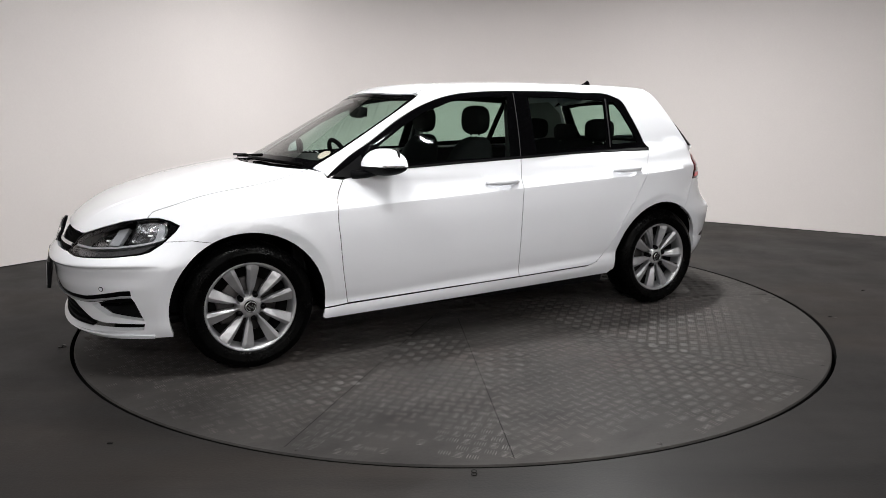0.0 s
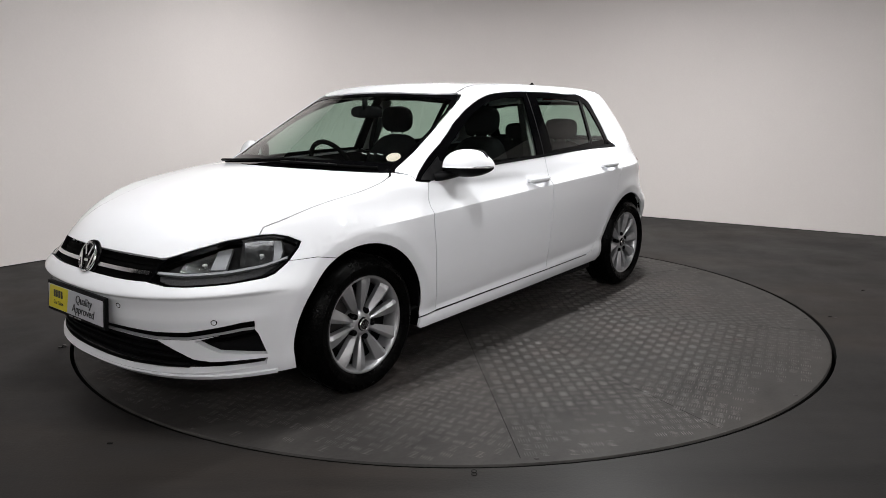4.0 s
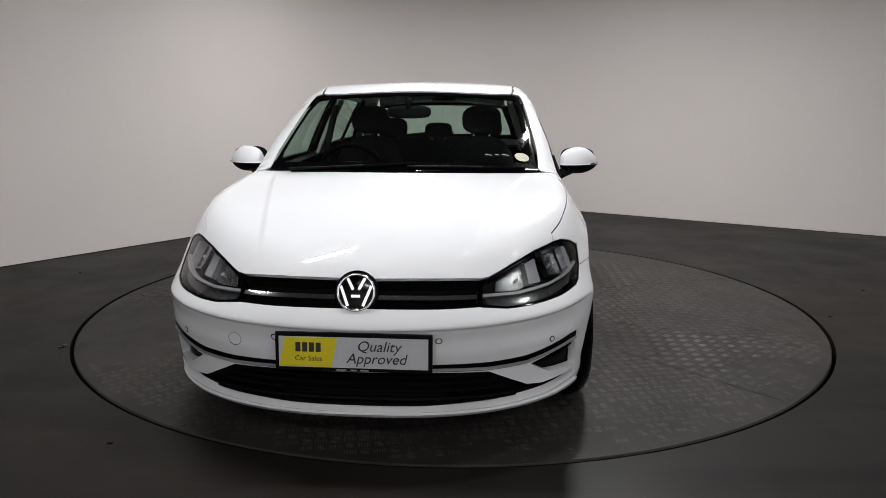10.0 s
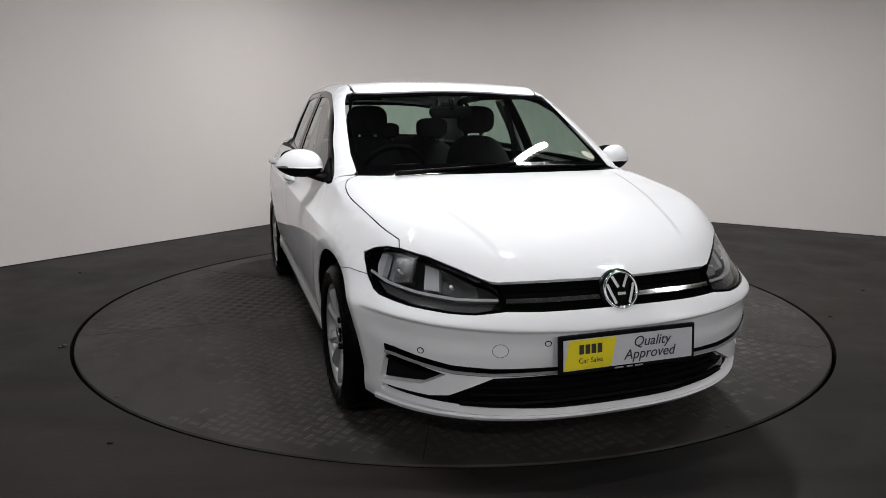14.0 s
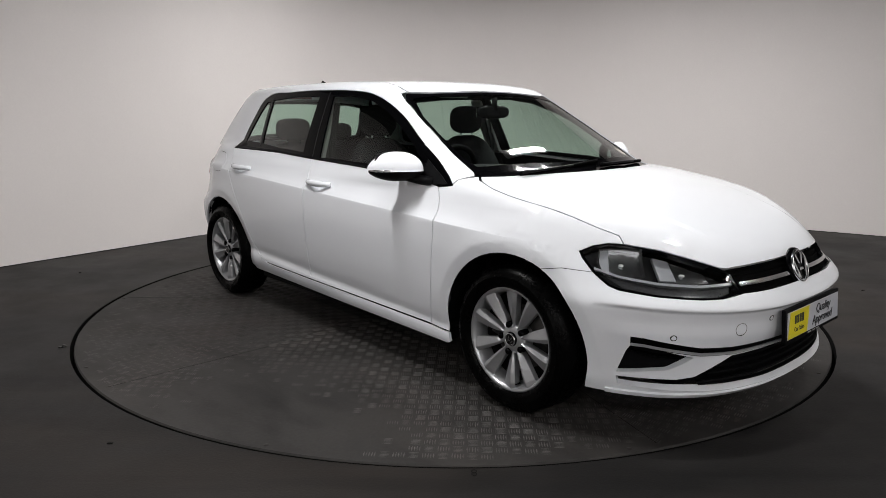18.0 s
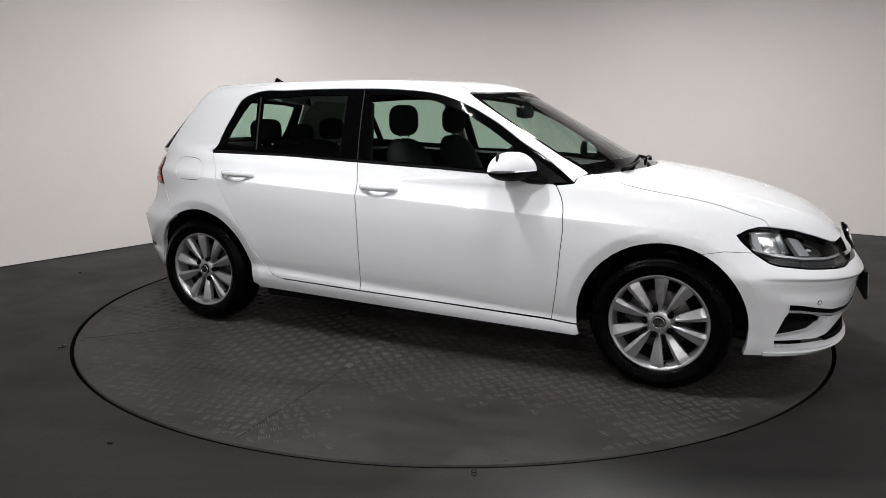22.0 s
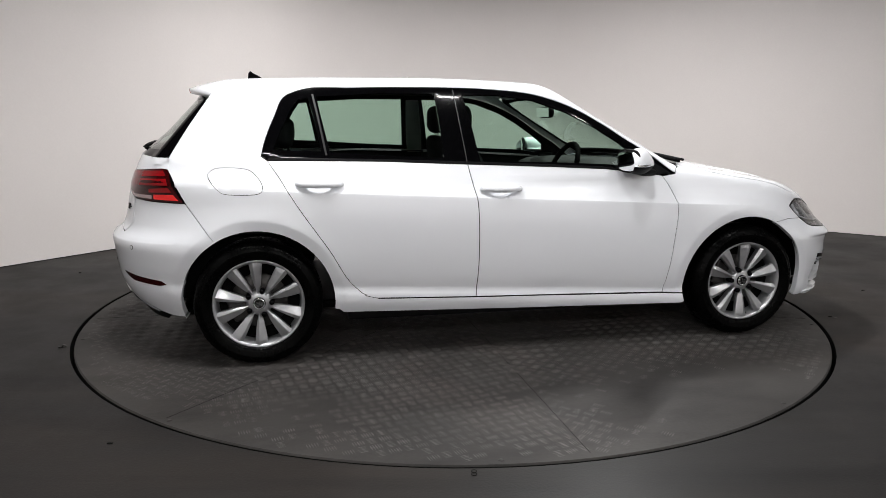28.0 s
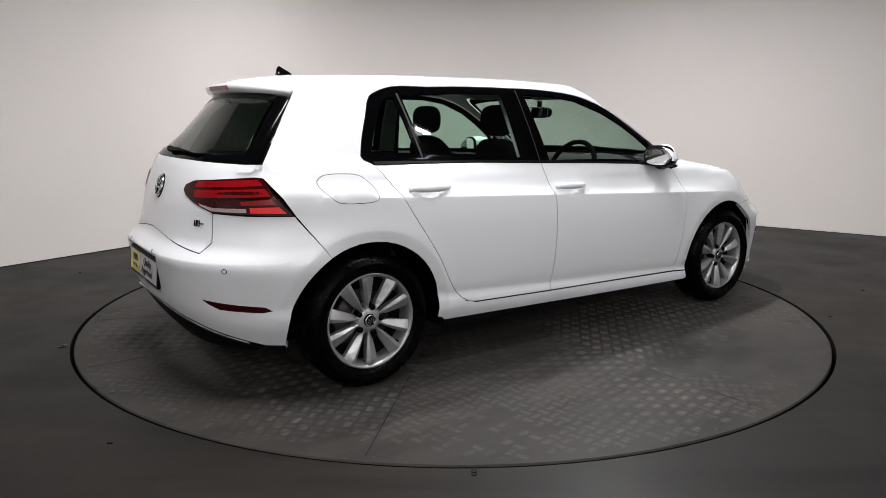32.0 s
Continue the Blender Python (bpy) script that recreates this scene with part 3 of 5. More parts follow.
def build_turntable():
    prof = [(0.0, 0.0), (DISC - 0.006, 0.0), (DISC, -0.006), (DISC, -0.06), (DISC - 0.03, -0.08), (0.0, -0.08)]
    v, f = lathe(prof, 160)
    v = [(x, z, y) for x, y, z in v]
    bm = solid("disc", v, f, smooth=False)
    bmesh.ops.remove_doubles(bm, verts=bm.verts, dist=1e-5)
    part("deck", bm, TREAD_PLATE, turntable)
    # black band over the deck's side stands in for shade in the gap
    v, f = lathe([(DISC - 0.004, -0.0045), (DISC + 0.0012, -0.008), (DISC + 0.0012, -0.062)], 160)
    part("deck_edge_shade", mesh_of("deck_edge_shade", [(x, z, y) for x, y, z in v], f), DARK_GAP, turntable, "black edge of the deck, coloured for the gap's shade")
    # raised lens-shaped bars, five to a block, blocks turned by a quarter from one to the next, on a slanting lattice
    cell, verts, faces = 0.054, [], []
    rng = random.Random(4)
    n = int(DISC / cell * 1.42) + 1
    joints = sorted(math.degrees(math.atan2(q[3], q[2])) for q in SEAMS)
    for i, j, lay in itertools.product(range(-n, n + 1), range(-n, n + 1), (0, 1)):
        # plates lie with their pattern along or across, from joint to joint
        c45, s45 = ((0.7071, 0.7071), (0.9744, 0.2250))[lay]
        cx, cy = (i * c45 - j * s45) * cell, (i * s45 + j * c45) * cell
        r = math.hypot(cx, cy)
        if r > DISC - 0.05 or sum(math.degrees(math.atan2(cy, cx)) > q for q in joints) % 2 != lay:
            continue
        # the paint has filled the relief towards the rim and in broad patches
        left = 1.05 - 0.95 * max(r - 1.35, 0) - 1.4 * max(noise.noise(Vector((cx * 0.9, cy * 0.9, 3.0))) - 0.12, 0) + 0.5 * noise.noise(Vector((cx * 2.3, cy * 2.3, 7.0)))
        worn = min(max(left + rng.uniform(-0.22, 0.22), 0.0), 1.0)
        if worn < 0.16:
            continue
        for b in range(5):
            o = (b - 2) * 0.0100
            L, W, H = 0.0250 * (0.75 + 0.25 * worn), 0.0043 * (0.6 + 0.4 * worn), 0.0016 * worn
            c = len(verts)
            for px, py, pz in ((-L, 0, 0), (0, -W, 0), (L, 0, 0), (0, W, 0), (-L * 0.5, 0, H), (L * 0.5, 0, H)):
                x, y = (px, py + o) if (i + j) % 2 else (py + o, px)
                verts.append((cx + x * c45 - y * s45, cy + x * s45 + y * c45, pz + 0.0002))
            faces += [(c, c + 1, c + 4), (c + 1, c + 5, c + 4), (c + 1, c + 2, c + 5), (c + 2, c + 3, c + 5), (c + 3, c + 4, c + 5), (c + 3, c, c + 4)]
    ob = part("tread_relief", mesh_of("tread_relief", verts, faces, False), TREAD_WORN, turntable, "raised worn bars of the tread plate")
    ob["kind"] = "stuff"
    # joints between the plates
    for x0, y0, x1, y1 in SEAMS:
        d = Vector((x1 - x0, y1 - y0, 0))
        u = d.normalized()
        part("plate_joint", slab(((x0 + x1) / 2, (y0 + y1) / 2, 0.0003), u, Vector((-u.y, u.x, 0)), d.length, 0.0035, 0.0005), SEAM, turntable)
    for k in range(10):
        a = 2 * math.pi * (k + 0.3) / 10
        bm = solid("bolt", *[[(x + (DISC - 0.035) * math.cos(a), z + (DISC - 0.035) * math.sin(a), y) for x, y, z in lathe([(0.0, 0.0025), (0.008, 0.0025), (0.011, 0.0)], 14)[0]], lathe([(0.0, 0.0025), (0.008, 0.0025), (0.011, 0.0)], 14)[1]])
        part("bolt", bm, TREAD_PLATE, turntable, "painted bolt head in the rim")


build_turntable()
# ---------------------------------------------------------------- the car
car = new("car")
tagged(car, "white five-door hatchback with silver alloy wheels on the turntable", "car")


def arc(cx, a0, a1, r=ARCH, n=18):
    """Points on a wheel arch, angles in degrees."""
    return [(cx + r * math.cos(radians(a0 + (a1 - a0) * i / n)), WHEEL_Z + r * math.sin(radians(a0 + (a1 - a0) * i / n))) for i in range(n + 1)]


def smooth_line(points, gap=0.03):
    """A smooth curve through points."""
    p = np.asarray(points, float)
    s = np.concatenate([[0], np.cumsum(np.hypot(*np.diff(p, axis=0).T))])
    m = np.gradient(p, s, axis=0)
    out = []
    for u in np.linspace(0, s[-1], max(2, int(s[-1] / gap) + 1)):
        i = min(max(int(np.searchsorted(s, u)) - 1, 0), len(s) - 2)
        h = s[i + 1] - s[i]
        k = (u - s[i]) / h
        q = (2 * k ** 3 - 3 * k ** 2 + 1) * p[i] + (k ** 3 - 2 * k ** 2 + k) * h * m[i] + (3 * k ** 2 - 2 * k ** 3) * p[i + 1] + (k ** 3 - k ** 2) * h * m[i + 1]
        out.append((float(q[0]), float(q[1])))
    return out


BONNET_EDGE = smooth_line([(0.962, 0.672), (1.02, 0.722), (1.10, 0.755), (1.18, 0.766), (1.26, 0.770), (1.345, 0.767), (1.42, 0.759), (1.5, 0.746), (1.626, 0.713), (1.702, 0.680)])
BELT = [(-0.669, 0.990), (-0.26, 0.975), (0.197, 0.955), (0.479, 0.941), (0.62, 0.925), (0.80, 0.902)]
A_GAP = smooth_line([(0.822, 0.270), (0.846, 0.42), (0.862, 0.60), (0.870, 0.735), (0.850, 0.83), (0.812, 0.897)])
B_GAP = smooth_line([(-0.224, 0.298), (-0.216, 0.45), (-0.216, 0.607), (-0.224, 0.78), (-0.260, 0.973)])
C_GAP = smooth_line([(-0.72, 0.314), (-0.80, 0.338), (-0.845, 0.378), (-0.965, 0.571), (-1.105, 0.781), (-1.20, 0.935), (-1.245, 1.000)])
SIDE_GLASS = smooth_line([(-1.276, 1.019), (-1.264, 1.068), (-1.206, 1.214), (-1.160, 1.305), (-1.093, 1.335), (-0.815, 1.352), (-0.392, 1.356), (-0.096, 1.348),
              (0.138, 1.321), (0.340, 1.255), (0.483, 1.181), (0.624, 1.091), (0.766, 1.006), (0.838, 0.953), (0.890, 0.914)])
LAMP_TOP = [(25.8, 0.640), (28.2, 0.664), (34.3, 0.695), (42.1, 0.728), (49.9, 0.747), (53.6, 0.749), (57.2, 0.738), (60.2, 0.717)]
LAMP_LOW = [(59.3, 0.693), (56.4, 0.642), (53.4, 0.606), (51.2, 0.594), (43.6, 0.579), (34.6, 0.569), (30.0, 0.568), (24.6, 0.581)]


def along(points, gap=0.03):
    """The same line with more points on it."""
    out = []
    for a, b in zip(points[:-1], points[1:]):
        k = max(1, int(math.dist(a, b) / gap))
        out += [tuple(np.array(a) + (np.array(b) - np.array(a)) * i / k) for i in range(k)]
    return out + [tuple(points[-1])]


def seen_front(points):
    """Side-view points as angles and heights round the nose."""
    p = from_side(points)
    return [(math.degrees(math.atan2(q[1], q[0] - AXIS_F)), float(q[2])) for q in p]


def seen_rear(points):
    p = from_side(points)
    return [(math.degrees(math.atan2(q[1], AXIS_R - q[0])), float(q[2])) for q in p]


def xz(points):
    return [(float(q[0]), float(q[2])) for q in points]


CREASE = [(x, crease_at(x) + d) for x in np.arange(-1.5, 1.3, 0.024) for d in (-0.540, -0.515, -0.498, -0.486, -0.475, -0.464, -0.450, -0.040, -0.022, -0.012, -0.006, -0.001, 0.0035, 0.009, 0.018, 0.034)]
FLARE = [(s * WHEEL_X + (ARCH + d) * math.cos(radians(a)), WHEEL_Z + (ARCH + d) * math.sin(radians(a))) for s in (1, -1)
         for d in (0.018, 0.034, 0.044, 0.050, 0.056, 0.068, 0.085) for a in np.arange(-8, 189, 3.0)]
CUPS = [(-0.104, 0.836, 0.060, 0.027), (-1.006, 0.874, 0.060, 0.027)]


def cup_outline(c):
    return [(c[0] + c[2] * math.cos(a), c[1] + c[3] * math.sin(a)) for a in np.linspace(0, 2 * math.pi, 25)[:-1]]


def wing_gap(corner):
    """The joint between wing and bumper, from the lamp to the arch."""
    return along([corner, (1.56, 0.652), arc(WHEEL_X, 64, 64)[0]])


def build_body():
    front = BONNET_EDGE
    lamp_edge = [(float(q[0]), float(q[1])) for q in from_front(along(LAMP_TOP[1:5], 1.5))][::-1] + [(2.003, 0.417)]
    hood = [(1.150, 0.0), (1.135, 0.20), (1.085, 0.42), (1.02, 0.58)] + front + lamp_edge[:-1] + smooth_line([(2.003, 0.417), (2.024, 0.345), (2.038, 0.27), (2.050, 0.14), (2.054, 0.0)])
    crease = [(x, sg * (0.615 - 0.25 * (x - 1.0) + d)) for x in np.arange(1.05, 1.99, 0.022) for d in (-0.028, -0.016, -0.008, 0.0, 0.008, 0.016, 0.028) for sg in (1, -1)]
    part("bonnet", panel(from_top, hood, both=True, extra=crease, gap=0.0013, depth=0.02, edge=0.016), PAINT, car)
    # front wings
    edge = xz(from_top(front[2:]))
    lamp_rear = xz(from_front(along(LAMP_TOP[4:] + LAMP_LOW[:1] + [(56.7, 0.648)], 1.5)))
    wing = A_GAP + [(0.892, 0.908), (0.905, 0.935), (0.955, 0.947)] + edge + lamp_rear + wing_gap(lamp_rear[-1])[1:] + arc(WHEEL_X, 64, 187)[1:]
    twins("front_wing", from_side, wing, PAINT, car, gap=0.0017, depth=0.005, extra=CREASE + FLARE)
    # doors, with their handles' hollows
    door_f = A_GAP[::-1][:-1] + [A_GAP[0], (0.235, 0.287)] + B_GAP + BELT[2:]
    door_r = [C_GAP[0]] + C_GAP[1:] + BELT[:1] + B_GAP[::-1]
    fronts = twins("front_door", from_side, door_f, PAINT, car, gap=0.0023, depth=0.005, holes=[cup_outline(CUPS[0])], extra=CREASE)
    rears = twins("rear_door", from_side, door_r, PAINT, car, gap=0.0023, depth=0.005, holes=[cup_outline(CUPS[1])], extra=CREASE + FLARE)
    # sills
    sill = [(-0.72, 0.309), (-0.224, 0.293), (0.235, 0.282), (0.818, 0.265), (0.944, 0.256), (0.949, 0.235), (0.955, 0.212), (0.94, 0.204), (0.0, 0.222), (-0.90, 0.244), (-0.93, 0.27), (-0.80, 0.330)]
    twins("sill", from_side, sill, PAINT, car, gap=0.0008)
    # rear quarter, roof rail and windscreen pillar in one pressing
    rail = xz(from_top([(x, ROOF_EDGE(x)) for x in np.linspace(0.285, -1.44, 24)]))
    pillar = xz(from_top([(x, y) for x, y in WS_SIDE]))
    tail = [(-1.478, 1.365), (-1.531, 1.290), (-1.62, 1.160), (-1.712, 1.012), (-1.719, 0.958), (-1.692, 0.915), (-1.628, 0.803), arc(-WHEEL_X, 121, 121)[0]]
    quarter = C_GAP + SIDE_GLASS + [(0.900, 0.930)] + pillar + [(0.2885, float(from_top([(0.2885, 0.548)])[0][2]))] + rail + tail + arc(-WHEEL_X, 121, -6)[1:] + [(-0.925, 0.262), (-0.79, 0.332)]
    flap = soften([(-1.532, 0.930), (-1.505, 0.962), (-1.462, 0.972), (-1.340, 0.968), (-1.300, 0.940), (-1.262, 0.888), (-1.272, 0.852), (-1.310, 0.843), (-1.44, 0.844), (-1.475, 0.862)], 2)
    right = flap.tolist()
    part("side_panel", panel(from_side, quarter, gap=0.0012, depth=0.005, extra=CREASE + FLARE), PAINT, car)
    part("side_panel", panel(from_side, quarter, gap=0.0012, depth=0.005, holes=[right], half=-1, extra=CREASE + FLARE), PAINT, car)
    part("fuel_flap", panel(from_side, right, gap=0.003, edge=0.012, half=-1), PAINT, car)
    roof = [(x, ROOF_EDGE(x)) for x in np.linspace(-1.44, 0.285, 24)] + [(0.301, 0.525), (0.335, 0.43), (0.362, 0.3), (0.375, 0.15), (0.38, 0.0)]
    roof += [(-1.50, 0.0)]
    part("roof", panel(from_top, [(-1.50, 0.0), (-1.49, 0.25)] + roof[:-1], both=True, depth=0.012), PAINT, car)
    return fronts, rears


def ROOF_EDGE(x):
    return 0.545 - 0.05 * max(-x - 0.9, 0) - 0.02 * max(x, 0)


WS_SIDE = [(0.935, 0.680), (0.78, 0.662), (0.62, 0.642), (0.45, 0.617), (0.335, 0.595), (0.288, 0.577)]


def build_glass():
    # windscreen with its black border
    outer = [(1.145, 0.0), (1.13, 0.20), (1.08, 0.42), (1.015, 0.58), (0.955, 0.660), (0.932, 0.666)] + [(x - 0.006, y - 0.012) for x, y in WS_SIDE[1:-1]] + \
            [(0.300, 0.562), (0.297, 0.542), (0.306, 0.525), (0.340, 0.43), (0.367, 0.3), (0.380, 0.15), (0.385, 0.0)]
    inner = [(1.02, 0.0), (1.005, 0.2), (0.955, 0.42), (0.908, 0.575), (0.886, 0.622), (0.80, 0.639), (0.62, 0.621), (0.45, 0.596), (0.345, 0.560),
             (0.365, 0.43), (0.392, 0.3), (0.407, 0.15), (0.41, 0.0)]
    hole = inner + [(x, -y) for x, y in inner[::-1][1:-1]]
    w = part("windscreen", panel(from_top, hole, lift=-0.006, depth=0.0, grid=0.06), SCREEN, car, "clear windscreen glass")
    w.visible_shadow = False
    part("windscreen_border", panel(from_top, outer, both=True, holes=[hole], lift=-0.004, gap=0.002, depth=0.01), GLOSS_BLACK, car, "black windscreen border")
    # side windows: black frame with the panes let in
    dlo = SIDE_GLASS + [(0.868, 0.897)] + BELT[::-1] + [(-1.245, 1.005)]
    f = [(-0.192, 0.985), (-0.230, 1.20), (-0.258, 1.322), (-0.06, 1.320), (0.12, 1.294), (0.300, 1.232), (0.44, 1.160), (0.57, 1.077), (0.66, 1.010), (0.668, 0.945), (0.50, 0.964), (0.2, 0.978)]
    r = [(-0.378, 1.005), (-0.392, 1.20), (-0.404, 1.325), (-0.70, 1.325), (-1.000, 1.308), (-0.978, 1.20), (-0.944, 1.038), (-0.70, 1.020)]
    q = [(-0.985, 1.040), (-1.015, 1.19), (-1.040, 1.300), (-1.088, 1.296), (-1.130, 1.24), (-1.185, 1.13), (-1.218, 1.048)]
    twins("window_frame", from_side, dlo, GLOSS_BLACK, car, "gloss black window surround", holes=[f, r, q], lift=-0.003, gap=0.001, depth=0.012)
    for o in twins("front_door_pane", from_side, f, WINDOW, car, "green tinted glass", lift=-0.007, depth=0, grid=0.06) + \
            twins("rear_door_pane", from_side, r, WINDOW, car, "green tinted glass", lift=-0.007, depth=0, grid=0.06) + \
            twins("quarter_pane", from_side, q, WINDOW, car, "green tinted glass", lift=-0.007, depth=0, grid=0.06):
        o.visible_shadow = False
    joint = [(-0.262, 0.985), (-0.288, 1.20), (-0.305, 1.345)]
    twins("pillar_joint", from_side, ribbon(joint, 0.005), PILLAR_EDGE, car, "narrow grey joint between the doors' pillars", lift=-0.0015, depth=0.002, grid=0.05)
    twins("pane_divider", from_side, ribbon([(-0.962, 1.022), (-0.992, 1.19), (-1.018, 1.318)], 0.010), PILLAR_EDGE, car, "grey edge of the rear door's fixed pane", lift=-0.0015, depth=0.003, grid=0.05)
    strip = [(-1.24, 0.998)] + BELT + [(0.80, 0.910), (0.62, 0.934), (0.479, 0.950), (0.197, 0.965), (-0.26, 0.985), (-0.669, 1.000), (-1.24, 1.010)]
    twins("waist_seal", from_side, strip, SATIN_BLACK, car, "matt black waist seal", lift=0.004, depth=0.008, grid=0.05)


def ribbon(points, wide):
    """An outline of even width along a line."""
    p = np.asarray(points, float)
    d = np.gradient(p, axis=0)
    n = np.stack([-d[:, 1], d[:, 0]], 1) / (np.hypot(*d.T)[:, None] + 1e-9) * wide / 2
    return (p + n).tolist() + (p - n).tolist()[::-1]


def build_gap_shades():
    """Black ribbons behind the joints of the body, standing in for the shade of deep gaps."""
    how = dict(lift=-0.0045, depth=0.0, grid=0.04, edge=0.02)
    for line in (A_GAP, B_GAP, C_GAP, [(-0.74, 0.312), (-0.224, 0.2955), (0.235, 0.2845), (0.82, 0.2675)]):
        twins("door_gap_shade", from_side, ribbon(along(line, 0.04), 0.026), SATIN_BLACK, car, **how)
    twins("wing_gap_shade", from_side, ribbon(wing_gap(xz(from_front([(56.7, 0.648)]))[0]), 0.02), SATIN_BLACK, car, **how)
    part("tailgate_gap_shade", panel(from_rear, ribbon(whole_line([(0, 0.698), (9, 0.690), (20.6, 0.666), (33.7, 0.6435)]), 0.022), **how), SATIN_BLACK, car)
    twins("tailgate_gap_shade", from_rear, [(32.0, 0.648), (35.2, 0.69), (34.8, 0.812), (37.2, 0.812), (37.8, 0.69), (35.0, 0.634)], SATIN_BLACK, car, **how)


def whole_line(line):
    return [(-a, z) for a, z in along(line, 2.0)[::-1] if a > 1e-6] + along(line, 2.0)


build_gap_shades()
body_doors = build_body()
build_glass()
# ---------------------------------------------------------------- the car's front
def band(line, low, high):
    """An outline that follows a line of (a, z) pairs, from low to high of it."""
    return [(a, z + high) for a, z in line] + [(a, z + low) for a, z in line[::-1]]


def whole(line):
    """A half line over the middle."""
    return [(-a, z) for a, z in line[::-1] if a > 1e-6] + list(line)


def lettering(name, words, size, place, right, up, mat, parent, slant=0.0, lift=0.0006, align="CENTER"):
    """Raised print in the built-in typeface."""
    curve = bpy.data.curves.new(name, "FONT")
    curve.body, curve.size, curve.extrude, curve.shear, curve.align_x, curve.align_y = words, size, lift, slant, align, "CENTER"
    probe = new("probe", curve)
    bpy.context.view_layer.update()
    me = bpy.data.meshes.new_from_object(probe.evaluated_get(bpy.context.evaluated_depsgraph_get()))
    bpy.data.objects.remove(probe)
    r, u = Vector(right).normalized(), Vector(up).normalized()
    m = Matrix((r, u, r.cross(u))).transposed().to_4x4()
    me.transform(Matrix.Translation(place) @ m)
    return part(name, me, mat, parent)


def emblem(place, tilt, size, parent, facing=1):
    """A round badge: dark dish, bright ring and plain strokes."""
    root = new("badge")
    root.parent = parent
    root.matrix_basis = pose(*place, 0, 0, 0 if facing > 0 else 180) @ pose(0, 0, 0, 0, tilt, 0)
    turn = Matrix.Rotation(radians(-90), 4, "Z")

    def disc(profile):
        v, f = lathe(profile, 40)
        bm = solid("disc", v, f)
        bmesh.ops.remove_doubles(bm, verts=bm.verts, dist=1e-6)
        bm.transform(turn)
        return bm
    part("dish", disc([(0, 0.010), (size * 0.95, 0.010), (size * 1.03, 0.009), (size * 1.08, 0.003), (size * 1.1, -0.006), (0, -0.006)]), GLOSS_BLACK, root)
    part("ring", disc([(size * 0.80, 0.008), (size * 0.82, 0.016), (size * 0.89, 0.018), (size * 0.94, 0.014), (size * 0.95, 0.008)]), CHROME, root, "bright chrome ring")
    k = size
    strokes = [((-0.42, 0.68), (-0.13, 0.12)), ((0.42, 0.68), (0.13, 0.12)), ((-0.74, 0.32), (-0.36, -0.66)), ((0.36, -0.66), (0.74, 0.32)), ((-0.22, -0.18), (0.22, -0.18))]
    for (y0, z0), (y1, z1) in strokes:
        a, b = Vector((0.011, y0 * k, z0 * k)), Vector((0.011, y1 * k, z1 * k))
        d = (b - a).normalized()
        part("stroke", slab((a + b) / 2, d, d.cross(Vector((-1, 0, 0))), (b - a).length, k * 0.15, 0.006, 0.001), CHROME, root)
    return root


STRIP = [(0, 0.366), (8, 0.366), (16, 0.366), (26.5, 0.362), (34.3, 0.368), (40.8, 0.388), (45.9, 0.404), (48.6, 0.407)]
LOW_TOP = [(0, 0.352), (16, 0.352), (26.4, 0.346), (30.7, 0.311), (35, 0.276), (38.9, 0.268), (45.4, 0.271), (51, 0.272)]
LOW_BASE = [(50.6, 0.243), (39.5, 0.224), (27.7, 0.209), (14, 0.203), (0, 0.202)]
FOG = [(35.5, 0.352), (40.8, 0.376), (45.9, 0.397), (48.4, 0.401), (49.3, 0.376), (51, 0.286), (45.4, 0.297), (40.7, 0.305), (38.0, 0.328)]
GRILLE = [(0, 0.668), (5.5, 0.664), (18, 0.662), (26, 0.660), (25.3, 0.640), (24.3, 0.583), (17, 0.579), (0, 0.579)]


